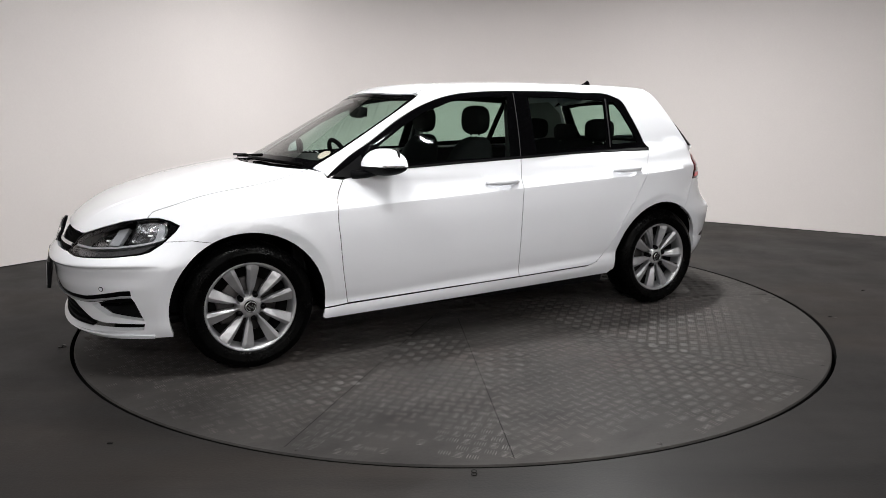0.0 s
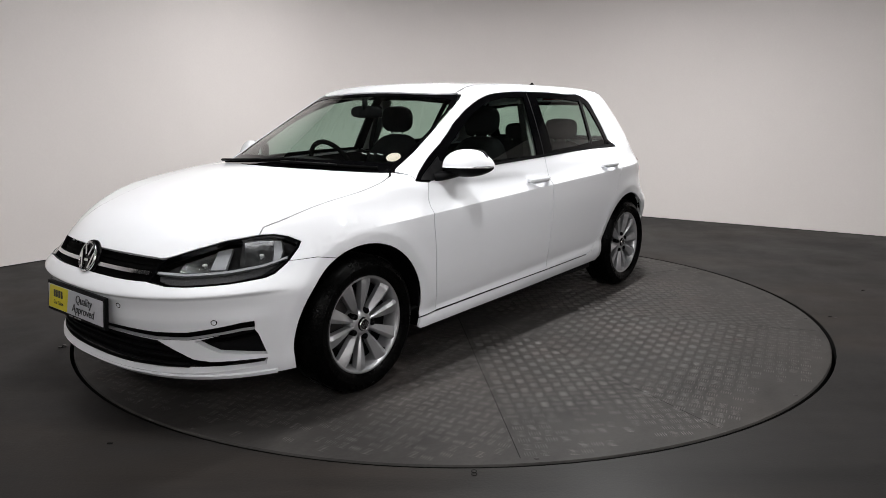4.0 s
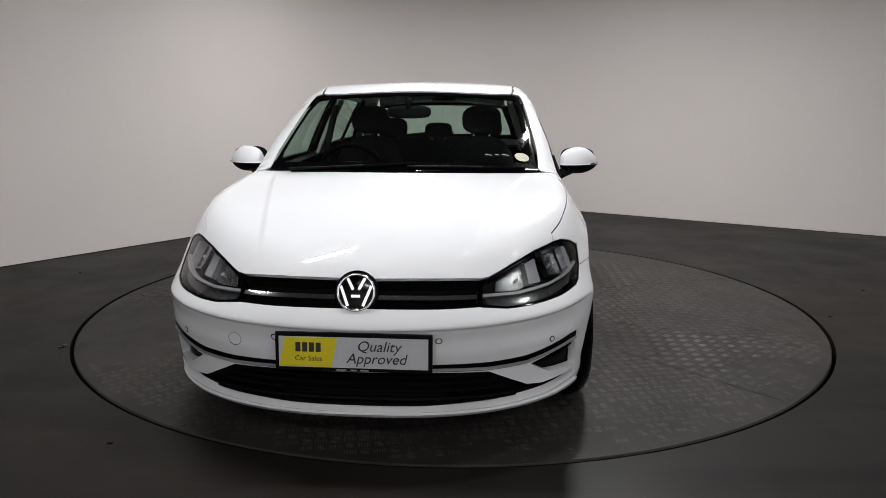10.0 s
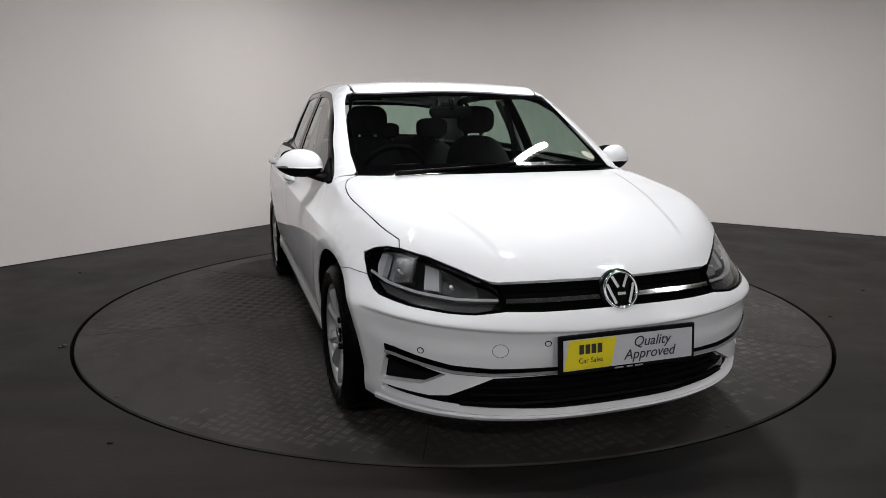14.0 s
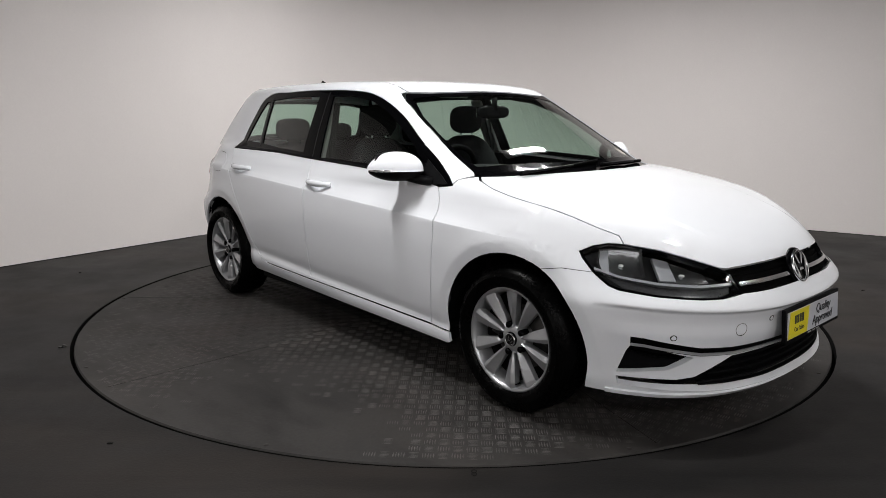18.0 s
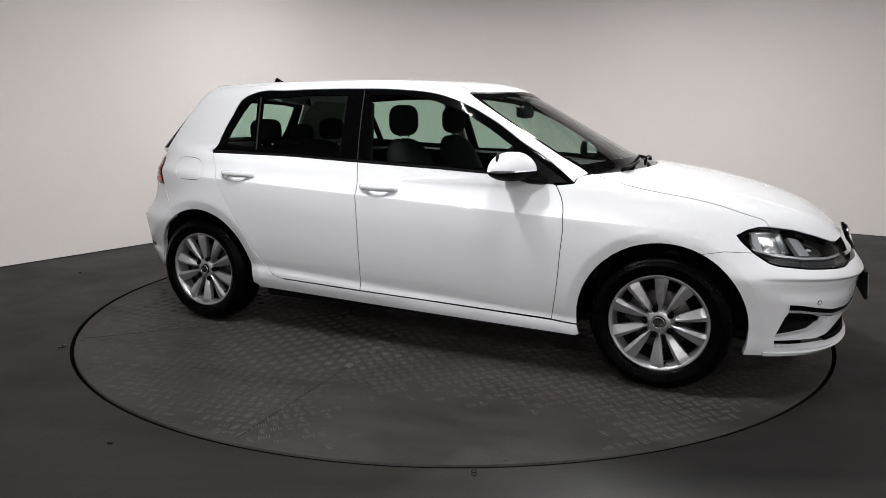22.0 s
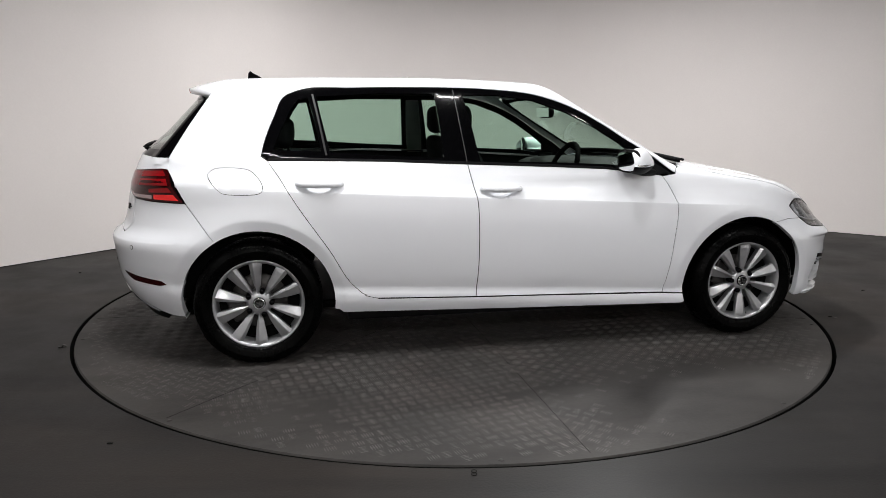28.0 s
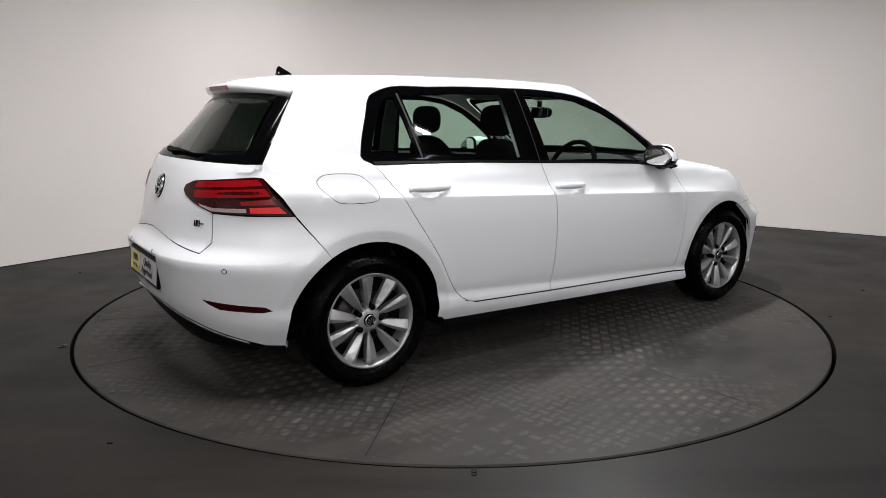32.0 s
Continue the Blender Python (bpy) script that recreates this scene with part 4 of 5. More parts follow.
def build_front():
    corner = xz(from_front([(56.7, 0.648)]))[0]
    arch = seen_front(wing_gap(corner) + arc(WHEEL_X, 64, -13)[1:] + [(1.664, 0.202)])
    top = [(0, 0.576), (17, 0.576), (24.3, 0.578)] + LAMP_LOW[::-1][1:7]
    base = [(52, 0.200), (45.4, 0.196), (33.5, 0.192), (21.6, 0.188), (10, 0.186), (0, 0.186)]
    low = whole(LOW_TOP) + whole(LOW_BASE[::-1])[::-1]
    mirrored = [(-a, z) for a, z in FOG]
    ridge = []
    for a in np.arange(0, 58, 1.6):
        y = float(from_front([(a, 0.53)])[0][1])
        ridge += [(sg * a, 0.515 + 0.05 * y * y + d) for d in (-0.115, -0.09, -0.065, -0.045, -0.028, -0.016, -0.010, -0.005, 0.001, 0.008, 0.018) for sg in (1, -1)]
    flare = seen_front([q for q in FLARE if q[0] > WHEEL_X + 0.05 and q[1] > 0.2])
    flare += [(-a, z) for a, z in flare]
    part("front_bumper", panel(from_front, top + arch + base, both=True, extra=ridge + flare, holes=[low, FOG, mirrored], gap=0.0008, depth=0.03, edge=0.018, grid=0.03), PAINT, car)
    # upper grille
    grille = new("grille")
    grille.parent = car
    part("backing", panel(from_front, GRILLE, both=True, lift=-0.022, depth=0, grid=0.05), RUBBER, grille)
    for z, lift in ((0.648, -0.018), (0.630, -0.018), (0.590, -0.016)):
        part("slat", panel(from_front, band(whole([(0, z), (12, z - 0.001), (24.9, z - 0.002)]), -0.005, 0.005), lift=lift, depth=0.006, grid=0.05), RUBBER, grille)
    part("bright_bar", panel(from_front, band(whole([(0, 0.608), (12, 0.608), (24.4, 0.606)]), -0.007, 0.007), lift=0.004, depth=0.02, grid=0.05), CHROME, grille, "chrome grille bar")
    emblem((2.088, 0.0, 0.624), -20, 0.071, car)
    # lower grille
    low_grille = new("lower_grille")
    low_grille.parent = car
    part("backing", panel(from_front, low, lift=-0.05, depth=0, grid=0.06), SATIN_BLACK, low_grille)
    for z in (0.325, 0.300, 0.275, 0.250, 0.227):
        w = 26 + (0.33 - max(z, 0.25)) * 90
        part("slat", panel(from_front, band(whole([(0, z), (15, z), (w, z)]), -0.004, 0.004), lift=-0.022, depth=0.02, grid=0.06), SATIN_BLACK, low_grille)
    part("bumper_strip", panel(from_front, [(a, z + 0.012 + 0.014 * min(abs(a) / 48.6, 1)) for a, z in whole(STRIP)] + [(a, z + 0.003) for a, z in whole(STRIP)[::-1]], lift=0.003, depth=0.01, grid=0.05, edge=0.015), GLOSS_BLACK, car, "gloss black strip above the chrome")
    part("chrome_strip", panel(from_front, band(whole(STRIP), -0.006, 0.003), lift=0.008, depth=0.014, grid=0.05, edge=0.015), LAMP_SILVER, car, "thin chrome strip across the bumper")
    part("strip_shadow_gap", panel(from_front, band(whole(STRIP), -0.0105, -0.006), lift=0.002, depth=0.008, grid=0.05, edge=0.015), SATIN_BLACK, car, "dark joint under the chrome strip")
    for s in (1, -1):
        recess = new("fog_recess")
        recess.parent = car
        part("backing", panel(from_front, FOG, lift=-0.035, depth=0, half=s), SATIN_BLACK, recess)
        part("fin", panel(from_front, band([(38, 0.345), (43, 0.352), (49.4, 0.372)], -0.004, 0.004), lift=-0.015, depth=0.02, half=s), GLOSS_BLACK, recess)
    lip = [(0, 0.193), (14, 0.193), (27.7, 0.196), (39.5, 0.203), (47, 0.209), (53, 0.212)]
    part("lip", panel(from_front, band(whole(lip), -0.008, 0.007), lift=0.009, depth=0.018, grid=0.05), PAINT, car)
    # parking sensors and the towing-eye cover
    for a, z, r in ((7.35 + 8.9, 0.471, 0.011), (40.3, 0.433, 0.011)):
        ring = [(a + r / 0.0158 * math.cos(w), z + r * math.sin(w)) for w in np.linspace(0, 2 * math.pi, 17)[:-1]]
        core = [(a + 0.72 * r / 0.0158 * math.cos(w), z + 0.72 * r * math.sin(w)) for w in np.linspace(0, 2 * math.pi, 17)[:-1]]
        twins("sensor_rim", from_front, ring, SATIN_BLACK, car, lift=0.0008, depth=0.003, holes=[core], edge=0.006, grid=0.02)
        twins("parking_sensor", from_front, core, PAINT, car, "round white parking sensor", lift=0.0014, depth=0.003, edge=0.006, grid=0.01)
    a, z, r = -25.2, 0.448, 0.024
    ring = [(a + r / 0.0158 * math.cos(w), z + r * math.sin(w)) for w in np.linspace(0, 2 * math.pi, 25)[:-1]]
    core = [(a + 0.94 * r / 0.0158 * math.cos(w), z + 0.94 * r * math.sin(w)) for w in np.linspace(0, 2 * math.pi, 25)[:-1]]
    part("cover_gap", panel(from_front, ring, lift=0.0006, depth=0.003, holes=[core], edge=0.008, grid=0.02), SATIN_BLACK, car)
    # headlights
    inner = [(26.4, 0.640), (28.6, 0.659), (34.4, 0.689), (42.1, 0.722), (49.8, 0.741), (53.5, 0.743), (56.9, 0.732), (59.4, 0.714), (58.6, 0.692),
             (55.8, 0.644), (53.0, 0.611), (50.9, 0.600), (43.5, 0.585), (34.6, 0.575), (30.1, 0.574), (25.3, 0.585)]
    outline = LAMP_TOP + LAMP_LOW
    for s in (1, -1):
        lamp = new("headlight")
        lamp.parent = car
        lamp["label"] = "clear headlight with dark housing"
        part("rim", panel(from_front, outline, holes=[inner], gap=0.001, lift=-0.001, depth=0.03, half=s, grid=0.02), GLOSS_BLACK, lamp)
        lens = part("lens", panel(from_front, inner, lift=-0.003, depth=0, half=s), LENS, lamp)
        lens.visible_shadow = False
        part("housing", panel(from_front, outline, lift=-0.075, depth=0, half=s, gap=0.004), LAMP_SHELL, lamp)
        part("main_bowl", panel(from_front, [(45.6, 0.655), (46.0, 0.731), (50.5, 0.738), (55.2, 0.733), (55.8, 0.690), (54.6, 0.657), (50.0, 0.645)], lift=-0.055, depth=0.0, half=s, grid=0.012), LAMP_BOWL, lamp, "bright reflector bowl")
        part("bowl_frame", panel(from_front, [(45.2, 0.652), (45.6, 0.733), (50.5, 0.739), (55.6, 0.734), (56.2, 0.690), (55.0, 0.654), (50.0, 0.641)],
                                 holes=[[(45.8, 0.656), (46.2, 0.729), (50.5, 0.735), (55.0, 0.730), (55.6, 0.690), (54.5, 0.658), (50.0, 0.646)]], lift=-0.028, depth=0.025, half=s, grid=0.02), CHROME, lamp)
        part("side_bowl", panel(from_front, [(30.0, 0.630), (31.0, 0.664), (36.0, 0.690), (40.9, 0.711), (40.6, 0.646), (36.0, 0.628)], lift=-0.05, depth=0.0, half=s, grid=0.012), LAMP_BOWL, lamp, "bright reflector bowl")
        part("divider", panel(from_front, [(38.4, 0.636), (39.6, 0.700), (43.2, 0.711), (42.0, 0.638)], lift=-0.030, depth=0.02, half=s), LAMP_SILVER, lamp, "bright side of the inner reflector cell")
        part("side_wall", panel(from_front, [(53.2, 0.652), (53.6, 0.728), (55.4, 0.726), (55.6, 0.690), (54.6, 0.652)], lift=-0.020, depth=0.03, half=s), LAMP_SILVER, lamp, "bright side of the reflector cell")
        part("bright_line", panel(from_front, band([(25.4, 0.612), (34, 0.611), (43, 0.622), (51, 0.640), (56.6, 0.664)], -0.0035, 0.0045), lift=-0.010, depth=0.02, half=s), LAMP_SILVER, lamp, "silver line through the lamp")
        part("indicator", panel(from_front, [(27.0, 0.590), (30.2, 0.582), (34.6, 0.584), (43.4, 0.594), (50.4, 0.609), (54.0, 0.640), (50.6, 0.632), (43, 0.613), (34, 0.604), (26.4, 0.604)], lift=-0.02, depth=0.0, half=s), LAMP_CLEAR_GREY, lamp, "ribbed grey indicator lens")
        for a, z in ((50.4, 0.690), (36.4, 0.660)):
            q = from_front([(a, z)])[0]
            n = slope(q[None])[0]
            c = q - n * 0.045
            part("bulb", blob((c[0], s * c[1], c[2]), (0.012, 0.006, 0.006), 2.0, 8, 12), LAMP_BULB, lamp)
    # number plate: flat, with a black holder
    up, right = Vector((-0.073, 0, 1)), Vector((0, 1, 0))
    plate = new("number_plate")
    plate.parent = car
    plate["label"] = "white and yellow dealer plate in a black holder"
    c = Vector((2.166, 0.0, 0.438))
    fill_plate(plate, c, right, up)


def fill_plate(plate, c, right, up):
    n = right.cross(up).normalized()
    part("holder", slab(c - n * 0.012, right, up, 0.532, 0.132, 0.016, 0.004), SATIN_BLACK, plate, "black plastic plate holder")
    part("white_field", slab(c + n * 0.0045, right, up, 0.505, 0.104, 0.002), PLATE_WHITE, plate)
    part("yellow_field", slab(c + right * -0.152 + n * 0.0068, right, up, 0.178, 0.100, 0.001, 0.0, 0.010), PLATE_YELLOW, plate)
    t = c + n * 0.0082
    lettering("word", "Quality", 0.050, t + right * 0.086 + up * 0.022, right, up, PLATE_INK, plate, 0.25)
    lettering("word", "Approved", 0.050, t + right * 0.078 - up * 0.020, right, up, PLATE_INK, plate, 0.25)
    lettering("word", "Car Sales", 0.025, t - right * 0.150 - up * 0.022, right, up, PLATE_INK, plate)
    for x, w, h, z in ((-0.186, 0.017, 0.032, 0.017), (-0.163, 0.017, 0.032, 0.017), (-0.140, 0.017, 0.032, 0.017), (-0.117, 0.017, 0.032, 0.017)):
        part("print_bar", slab(t + right * x + up * z, right, up, w, h, 0.0008), PLATE_INK, plate)
    for x, w in ((-0.040, 0.034), (0.002, 0.022), (0.038, 0.030)):
        part("print_bar", slab(c + right * x - up * 0.0600 + n * 0.0042, right, up, w, 0.005, 0.0006), INK_LIGHT, plate)


build_front()
# ---------------------------------------------------------------- the car's rear
def build_rear():
    lamp = [(35.9, 0.811), (28.2, 0.848), (24.2, 0.872), (22.3, 0.893), (23.0, 0.918), (26.9, 0.938), (47.0, 0.960), (49.7, 0.957), (51.9, 0.915), (58.3, 0.803), (46.4, 0.806)]
    lower = [(0, 0.700), (9, 0.692), (20.6, 0.668), (33.6, 0.646), (36.4, 0.69), (35.9, 0.811)]
    gate = lower + lamp[1:8] + [(49.3, 1.000), (49.1, 1.012), (37.9, 1.014), (21.5, 1.020), (9.6, 1.020), (0, 1.020)]
    tailgate = part("tailgate", panel(from_rear, gate, both=True, gap=0.0004, depth=0.02), PAINT, car)
    # black ribbon for the shade in the gap beside the rear window
    twins("quarter_gap_shade", from_rear, ribbon(along([(48.6, 0.965), (49.2, 1.012), (50.3, 1.10), (52.4, 1.20), (54.4, 1.285)], 0.6), 0.030), SATIN_BLACK, car, lift=-0.007, depth=0.0, grid=0.03, edge=0.02)
    # rear window
    outer = [(0, 1.022), (9.6, 1.022), (21.5, 1.022), (37.9, 1.016), (48.7, 1.014), (50.3, 1.10), (52.4, 1.20), (54.6, 1.288), (45, 1.312), (25, 1.325), (0, 1.328)]
    inner = [(0, 1.052), (21.5, 1.052), (36.0, 1.048), (43.0, 1.050), (44.6, 1.10), (46.8, 1.20), (48.6, 1.275), (40, 1.292), (25, 1.300), (0, 1.302)]
    hole = inner + [(-a, z) for a, z in inner[::-1][1:-1]]
    part("rear_window_border", panel(from_rear, outer, both=True, holes=[hole], lift=-0.003, gap=0.001, depth=0.012), GLOSS_BLACK, car, "gloss black rear window border")
    o = part("rear_window", panel(from_rear, hole, lift=-0.006, depth=0, grid=0.06), WINDOW, car, "green tinted rear window")
    o.visible_shadow = False
    # roof spoiler
    verts, faces = [], []
    cols = 24
    for i in range(cols + 1):
        y = -0.515 + 1.03 * i / cols
        e = abs(y) / 0.515
        x_tip = -1.672 + 0.150 * e ** 2.8
        z_tip = 1.358 - 0.040 * e ** 2.5
        x_in = -1.430
        z_in = float(from_top([(x_in, min(abs(y), 0.535))])[0][2])
        for s in range(7):
            k = s / 6
            x = x_in + (x_tip - x_in) * k
            z = z_in + 0.0015 + (z_tip - z_in - 0.0015) * k + 0.010 * math.sin(k * math.pi)
            verts.append((x, y, z))
        verts.append((x_tip + 0.010, y, z_tip - 0.030 + 0.014 * e * e))
        verts.append((x_tip + 0.09, y * 0.985, z_tip - 0.044))
        verts.append((x_in - 0.075, y * 0.985, z_in - 0.080))
    n = 10
    for i in range(cols):
        for s in range(n - 1):
            faces.append((i * n + s, i * n + s + 1, (i + 1) * n + s + 1, (i + 1) * n + s))
    faces += [tuple(range(n)), tuple(range(cols * n, cols * n + n))[::-1]]
    bm = solid("spoiler", verts, faces)
    spoiler = part("roof_spoiler", bm, PAINT, car)
    part("high_brake_lamp", slab((-1.6655, 0, 1.3425), (0, -1, 0), (-0.33, 0, 0.944), 0.26, 0.024, 0.004, 0.0015), LAMP_RED, spoiler, "dark red high brake lamp")
    # bumper
    corner = xz(from_rear([(58.3, 0.801)]))[0]
    arch = seen_rear(along([corner, arc(-WHEEL_X, 121, 121)[0]]) + arc(-WHEEL_X, 121, 193)[1:] + [(-1.664, 0.234)])
    top = [(0, 0.697), (9, 0.689), (20.6, 0.665), (33.8, 0.6425), (36.7, 0.688), (36.2, 0.8085), (46.4, 0.802)]
    base = [(49.0, 0.240), (44.7, 0.260), (38.8, 0.288), (29.0, 0.335), (18.1, 0.375), (9, 0.395), (0, 0.400)]
    recess = [(-15.4, 0.425), (-16.6, 0.61), (16.6, 0.61), (15.4, 0.425)]
    flare = seen_rear([q for q in FLARE if q[0] < -WHEEL_X - 0.05 and q[1] > 0.2])
    flare += [(-a, z) for a, z in flare]
    flare += [(a, z) for a in np.arange(-56, 57, 1.6) for z in (0.585, 0.598, 0.608, 0.616, 0.624, 0.634, 0.648)]
    part("rear_bumper", panel(from_rear, top + arch + base, both=True, gap=0.0003, depth=0.03, holes=[recess], grid=0.03, extra=flare), PAINT, car)
    part("plate_recess", panel(from_rear, recess, lift=-0.03, depth=0, grid=0.05), PAINT, car)
    skirt = [(0, 0.398), (9, 0.393), (18.1, 0.373), (29, 0.333), (38.8, 0.286), (44.7, 0.258), (49.5, 0.238), (46, 0.205), (25, 0.20), (0, 0.20)]
    part("diffuser", panel(from_rear, skirt, both=True, lift=-0.003, depth=0.0), SATIN_BLACK, car, "matt black lower bumper skirt")
    line = [(0, 0.389), (9, 0.384), (18.1, 0.364), (29, 0.324), (38.8, 0.277), (44.9, 0.249)]
    part("chrome_strip", panel(from_rear, band(whole(line), -0.003, 0.004), lift=0.006, depth=0.012, grid=0.05, edge=0.015), CHROME, car, "thin chrome strip under the rear bumper")
    twins("exhaust_trim", from_rear, [(20, 0.325), (29, 0.300), (38, 0.262), (36, 0.240), (27, 0.262), (20, 0.285)], GLOSS_BLACK, car, lift=-0.004, depth=0.03)
    refl = [(34.8, 0.452), (36.7, 0.448), (50.8, 0.427), (52.5, 0.409), (50.0, 0.402), (39.5, 0.413), (36.6, 0.432)]
    twins("reflector", from_rear, refl, LAMP_DARK, car, "dark red bumper reflector", lift=0.002, depth=0.012, edge=0.012)
    # tail lights: body of the lamp, bright strips and the clear band
    for s in (1, -1):
        root = new("tail_light")
        root.parent = car
        root["label"] = "red tail light with a clear lower band"
        part("surround", panel(from_rear, lamp, gap=-0.0045, lift=-0.004, depth=0.02, half=s), GLOSS_BLACK, root, "black lamp surround")
        part("lens", panel(from_rear, lamp, gap=0.003, lift=0.003, depth=0.02, half=s), LAMP_DARK, root)
        part("upper_strip", panel(from_rear, [(29, 0.936), (40, 0.944), (48.2, 0.949), (50.0, 0.925), (40, 0.918), (28.2, 0.908)], lift=0.0045, depth=0.002, half=s), LAMP_RED, root)
        part("middle_strip", panel(from_rear, [(28.4, 0.898), (40, 0.907), (50.6, 0.912), (52.4, 0.884), (40, 0.876), (29, 0.868)], lift=0.0045, depth=0.002, half=s), LAMP_RED, root)
        part("clear_band", panel(from_rear, [(31.0, 0.846), (36.0, 0.832), (46.0, 0.834), (46.2, 0.817), (36.0, 0.818), (31.6, 0.838)], lift=0.0045, depth=0.002, half=s), LAMP_CLEAR, root, "clear ribbed reversing lamp")
        part("bright_corner", panel(from_rear, [(47.0, 0.838), (54.6, 0.842), (56.4, 0.815), (47.2, 0.816)], lift=0.0045, depth=0.002, half=s), LAMP_BRIGHT, root, "bright red corner reflector")
        part("side_strip", panel(from_rear, [(44.5, 0.862), (52.6, 0.874), (54.0, 0.852), (44.8, 0.846)], lift=0.0045, depth=0.002, half=s), LAMP_RED, root)
    # badge, lettering shapes, wiper
    emblem((-1.962, 0.0, 0.885), -19, 0.056, car, facing=-1)
    for i, (w, h) in enumerate(((0.022, 0.005), (0.005, 0.028), (0.012, 0.028), (0.005, 0.028))):
        q = from_rear([(32.6 - 0.9 * i, 0.762)])[0]
        q = Vector((q[0], -q[1], q[2]))
        nrm = Vector(slope(np.array([[q.x, -q.y, q.z]]))[0])
        nrm.y *= -1
        r = Vector((0, 0, 1)).cross(nrm).normalized()
        part("badge_bar", slab(q + nrm * 0.001, r, nrm.cross(r), w, h, 0.003), SATIN_BLACK, car, "small dark badge bar")
    wiper = new("rear_wiper")
    wiper.parent = car
    arm = [(float(q[0]) - 0.014, float(q[1]), float(q[2]) + 0.006) for q in (from_rear([(abs(a), z)])[0] * np.array([1, 1 if a >= 0 else -1, 1]) for a, z in ((3, 1.050), (-4, 1.056), (-13, 1.052), (-22, 1.045)))]
    part("arm", tube(arm, lambda k: 0.014 - 0.009 * k, 8, 0.6), SATIN_BLACK, wiper)
    part("blade", tube([(x + 0.008, y, z - 0.006) for x, y, z in arm[1:]] + [(arm[-1][0] + 0.05, arm[-1][1] - 0.09, arm[-1][2] - 0.006)], 0.006, 6), RUBBER, wiper)
    part("hub", blob((arm[0][0] + 0.006, arm[0][1] + 0.01, arm[0][2]), (0.014, 0.022, 0.015)), SATIN_BLACK, wiper)
    for a, z in ((12.5, 0.56 + 0.05), (42.0, 0.584)):
        ring = [(a + 0.011 / 0.0158 * math.cos(w), z + 0.011 * math.sin(w)) for w in np.linspace(0, 2 * math.pi, 17)[:-1]]
        core = [(a + 0.008 / 0.0158 * math.cos(w), z + 0.008 * math.sin(w)) for w in np.linspace(0, 2 * math.pi, 17)[:-1]]
        twins("sensor_rim", from_rear, ring, SATIN_BLACK, car, lift=0.0008, depth=0.003, holes=[core], edge=0.006, grid=0.02)
        twins("parking_sensor", from_rear, core, PAINT, car, "round white parking sensor", lift=0.0014, depth=0.003, edge=0.006, grid=0.01)
    plate = new("number_plate")
    plate.parent = car
    plate["label"] = "white and yellow dealer plate in a black holder"
    fill_plate(plate, Vector((-2.070, 0, 0.512)), Vector((0, -1, 0)), Vector((0.09, 0, 1)))
    # roof aerial
    fin = []
    for k, (x, z, w) in enumerate(((-1.275, 1.412, 0.004), (-1.30, 1.430, 0.012), (-1.335, 1.448, 0.012), (-1.352, 1.460, 0.004), (-1.362, 1.450, 0.006), (-1.366, 1.412, 0.018))):
        fin.append((x, z, w))
    v = [(x, s * w, z) for x, z, w in fin for s in (-1, 1)] + [(-1.366, -0.03, 1.404), (-1.366, 0.03, 1.404), (-1.262, -0.016, 1.404), (-1.262, 0.016, 1.404)]
    f = [(i * 2, i * 2 + 1, i * 2 + 3, i * 2 + 2) for i in range(5)] + [(12, 13, 11, 10), (14, 0, 2, 4, 6, 8, 10, 12), (15, 13, 11, 9, 7, 5, 3, 1), (14, 15, 1, 0)]
    part("aerial", solid("fin", v, f, True), GLOSS_BLACK, car, "black shark-fin roof aerial")


build_rear()
